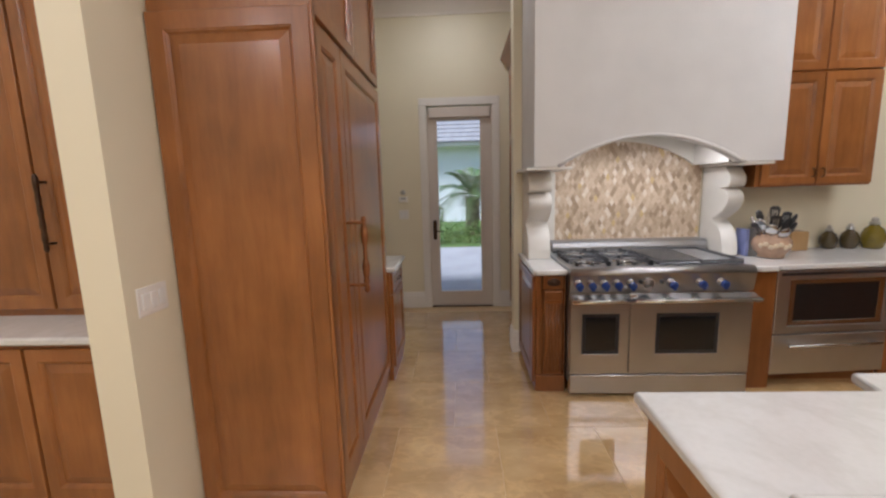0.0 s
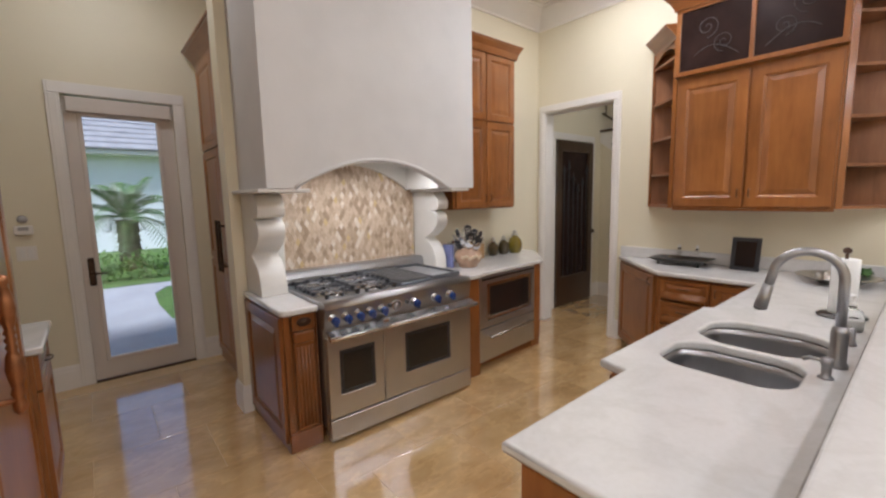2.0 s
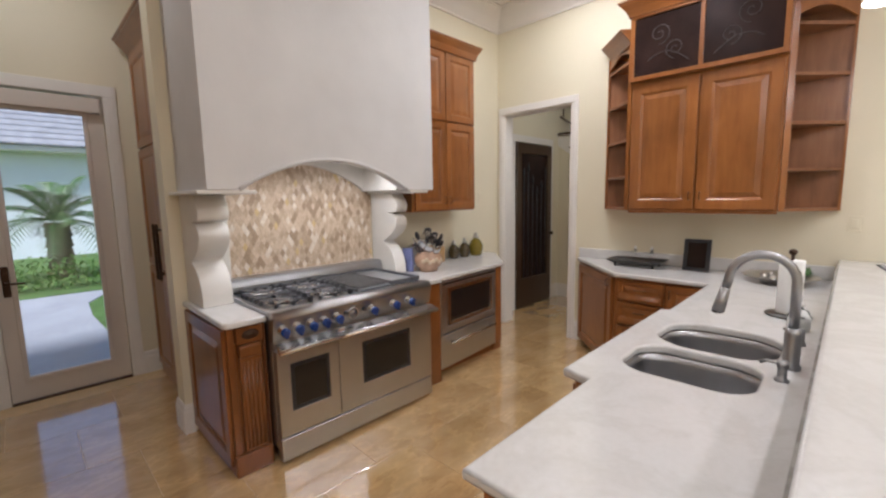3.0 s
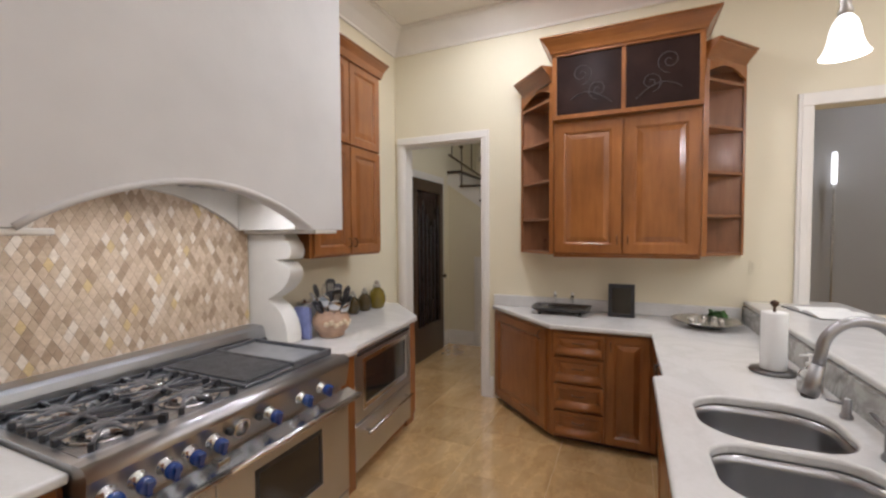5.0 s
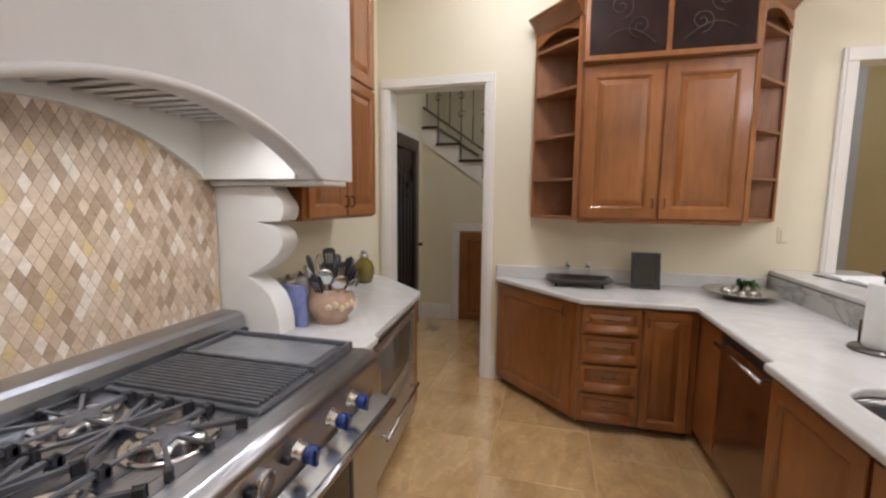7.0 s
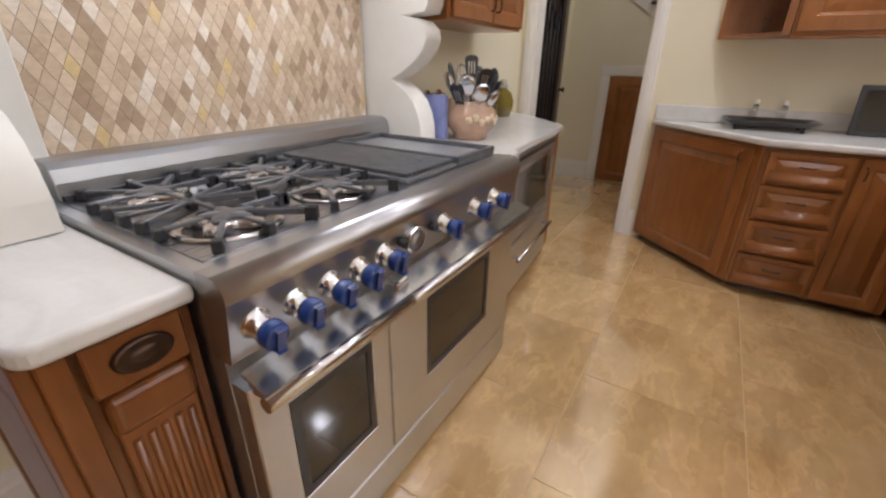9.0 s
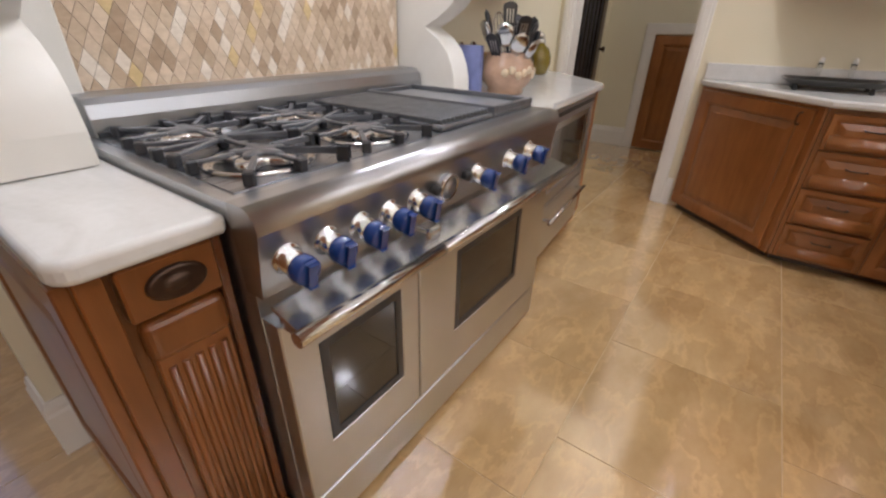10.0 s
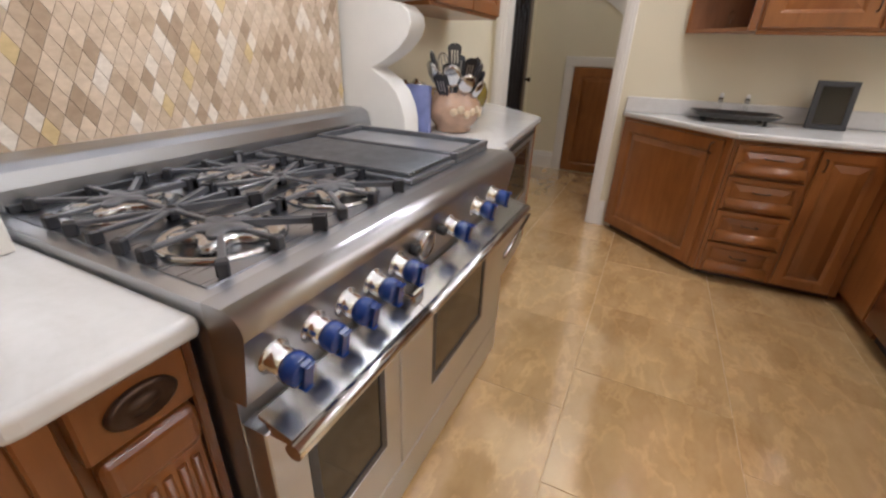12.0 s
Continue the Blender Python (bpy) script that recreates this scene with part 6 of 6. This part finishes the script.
# ---- wall plates ----
def wall_plate(x, y, z, rz, gangs, label, kind="rocker", mat=None):
    t = thing("light_switch" if kind == "rocker" else "thermostat", x, y, z, label, "switch" if kind == "rocker" else "thermostat")
    m = pose(x, y, z, 0, 0, rz)
    w = 0.045 * gangs + 0.03
    part("plate", one_box(-w / 2, w / 2, -0.006, -0.0005, -0.058, 0.058, 0.003, 1, m), mat or TRIM, t)
    for k in range(gangs):
        cx = (k - (gangs - 1) / 2) * 0.046
        part("rocker", one_box(cx - 0.016, cx + 0.016, -0.011, -0.006, -0.033, 0.033, 0.002, 1, m), mat or WHITECER, t)


wall_plate(-1.255, 1.58, 1.10, 90, 3, "white triple light switch on the cream wall")
wall_plate(-0.70, BACK, 1.18, 0, 2, "white double light switch beside the garden door")
wall_plate(3.62, NORTH, 1.56, 0, 2, "cream double light switch beside the doorway", mat=WALL)
wall_plate(EAST, 0.50, 1.33, -90, 1, "cream single light switch beside the pass-through", mat=WALL)
th = thing("thermostat", -0.70, BACK, 1.36, "white alarm keypad beside the garden door", "keypad")
part("body", one_box(-0.755, -0.645, BACK - 0.025, BACK - 0.001, 1.33, 1.40, 0.006, 2), TRIM, th)
part("display", one_box(-0.73, -0.67, BACK - 0.027, BACK - 0.0245, 1.362, 1.39), GREY, th)
part("sensor", lathe(bmesh.new(), [(0.03, 0.0), (0.03, 0.012), (0.004, 0.016)], (-0.70, BACK - 0.002, 1.45), 20, pose(0, 0, 0, 90, 0, 0)), GREY, th)
sh = thing("figurine", 3.86, 2.06, 1.446, "tiny glass ornament on the lowest corner shelf", "ornament")
part("body", lathe(bmesh.new(), [(0.02, 0.0), (0.022, 0.008), (0.008, 0.03), (0.018, 0.06), (0.010, 0.09), (0.003, 0.10)], (3.86, 2.06, 1.446), 16), CLEARGLASS, sh)


# ---- lamp on a table in the side room ----
def lamp_and_table(x, y, top, lo, hi, wide, narrow):
    t = thing("side_table", x, y, 0, "dark brown wooden side table below the window", "table")
    part("tabletop", one_box(x - 0.22, x + 0.22, y - 0.4, y + 0.30, top - 0.03, top, 0.004), WOODDARK, t)
    part("apron", one_box(x - 0.19, x + 0.19, y - 0.37, y + 0.27, top - 0.14, top - 0.03), WOODDARK, t)
    for a in (x - 0.18, x + 0.14):
        for b in (y - 0.36, y + 0.22):
            part("leg", one_box(a, a + 0.04, b, b + 0.04, 0.0, top - 0.14, 0.003), WOODDARK, t)
    k = thing("table_lamp", x, y, top, "lit table lamp with black conical shade", "lamp")
    part("base", lathe(bmesh.new(), [(0.085, 0.0), (0.09, 0.01), (0.03, 0.03), (0.012, 0.05), (0.012, lo - top)], (x, y, top), 24), PEWTER, k)
    part("shade", lathe(bmesh.new(), [(wide, lo), (narrow, hi), (narrow - 0.006, hi - 0.002), (wide - 0.006, lo)], (x, y, 0), 32), BLACK, k, "black conical shade")
    part("bulb", lathe(bmesh.new(), [(0.004, 0.0), (0.03, 0.012), (0.04, 0.04), (0.03, 0.07), (0.012, 0.09)], (x, y, lo), 16), LAMPGLOW, k, "glowing bulb")
    bulb = new("table_bulb", bpy.data.lights.new("table_bulb", "POINT"))
    bulb.data.energy, bulb.data.color, bulb.data.shadow_soft_size = 7.0, (1.0, 0.85, 0.66), 0.045
    bulb.location = (x, y, lo - 0.05)


lamp_and_table(6.68, -2.85, 0.80, 1.56, 1.77, 0.27, 0.14)

pl = thing("floor_lamp", 6.76, -0.93, 0, "slim steel floor lamp with a lit white tube", "lamp")
part("base", lathe(bmesh.new(), [(0.12, 0.0), (0.125, 0.012), (0.02, 0.025), (0.012, 0.04)], (6.76, -0.93, 0), 24), PEWTER, pl)
part("pole", tube(bmesh.new(), [(6.76, -0.93, 0.03), (6.76, -0.93, 2.18)], 0.011, 10), PEWTER, pl)
part("tube", lathe(bmesh.new(), [(0.012, 2.18), (0.026, 2.19), (0.028, 2.22), (0.028, 2.54), (0.020, 2.57), (0.004, 2.575)], (6.76, -0.93, 0), 18), SHADEGLASS, pl, "glowing white glass tube")


# ---- floor tiles ----
TS, JX, JY = 0.61, 2.37, 2.44


def tile_mesh(name, w, d, gap=0.0013):
    bm = bmesh.new()
    box(bm, gap, w - gap, gap, d - gap, -0.008, 0.0)
    top = [e for e in bm.edges if all(abs(v.co.z) < 1e-6 for v in e.verts)]
    bmesh.ops.bevel(bm, geom=top, offset=0.001, segments=1, affect="EDGES")
    return mesh_of(name, bm, FLOOR)


floor_ob = bpy.data.objects["floor"]
whole = tile_mesh("tile", TS, TS)
holder = Matrix.Translation(floor_ob.location).inverted()
for i in range(-10, 8):
    for j in range(-10, 5):
        # running bond: every other row steps back by half a tile
        x, y = JX + i * TS - (TS * 0.57 if j % 2 else 0.0), JY + j * TS
        if y + TS > BACK + 0.17 or x < -3.9 or (x > 3.6 and y > 3.7):
            continue
        ob = new("tile", whole)
        ob.parent = floor_ob
        ob.location = holder @ Vector((x, y, 0.0))

# ---- harlequin tiles ----
dw_, dh_ = 0.039, 0.071


def diamond_into(bm, x, y, z, k=0.97):
    prism(bm, [(x, z - dh_ / 2 * k), (x + dw_ / 2 * k, z), (x, z + dh_ / 2 * k), (x - dw_ / 2 * k, z)], "y", y - 0.006, y + 0.004)


bm = bmesh.new()
diamond_into(bm, 0, 0, 0)
diamond = mesh_of("tile", bm, TILE)
bed = bpy.data.objects["splashback"]
off = Matrix.Translation(bed.location).inverted()
verts, faces = [], []
for row in range(int((1.90 - 0.98) / (dh_ / 2)) + 1):
    z = 0.985 + row * dh_ / 2
    for col in range(int((SPX1 - SPX0) / dw_) + 1):
        x = SPX0 + dw_ / 2 + col * dw_ + (dw_ / 2 if row % 2 else 0.0)
        if x > SPX1 - dw_ / 2 + 0.001:
            continue
        at = off @ Vector((x, NORTH - 0.014, z))
        if x < 1.40 and 1.0 < z < 1.58:
            ob = new("tile", diamond)
            ob.parent = bed
            ob.location = at
            continue
        first = len(verts)
        verts += [v.co + at for v in diamond.vertices]
        faces += [[first + i for i in f.vertices] for f in diamond.polygons]
rest = bpy.data.meshes.new("tiles")
rest.from_pydata([tuple(v) for v in verts], [], faces)
rest.materials.append(TILEREST)
ob = new("tiles", rest)
ob.parent = bed
tagged(ob, "sand and cream stone diamonds", kind="stuff")
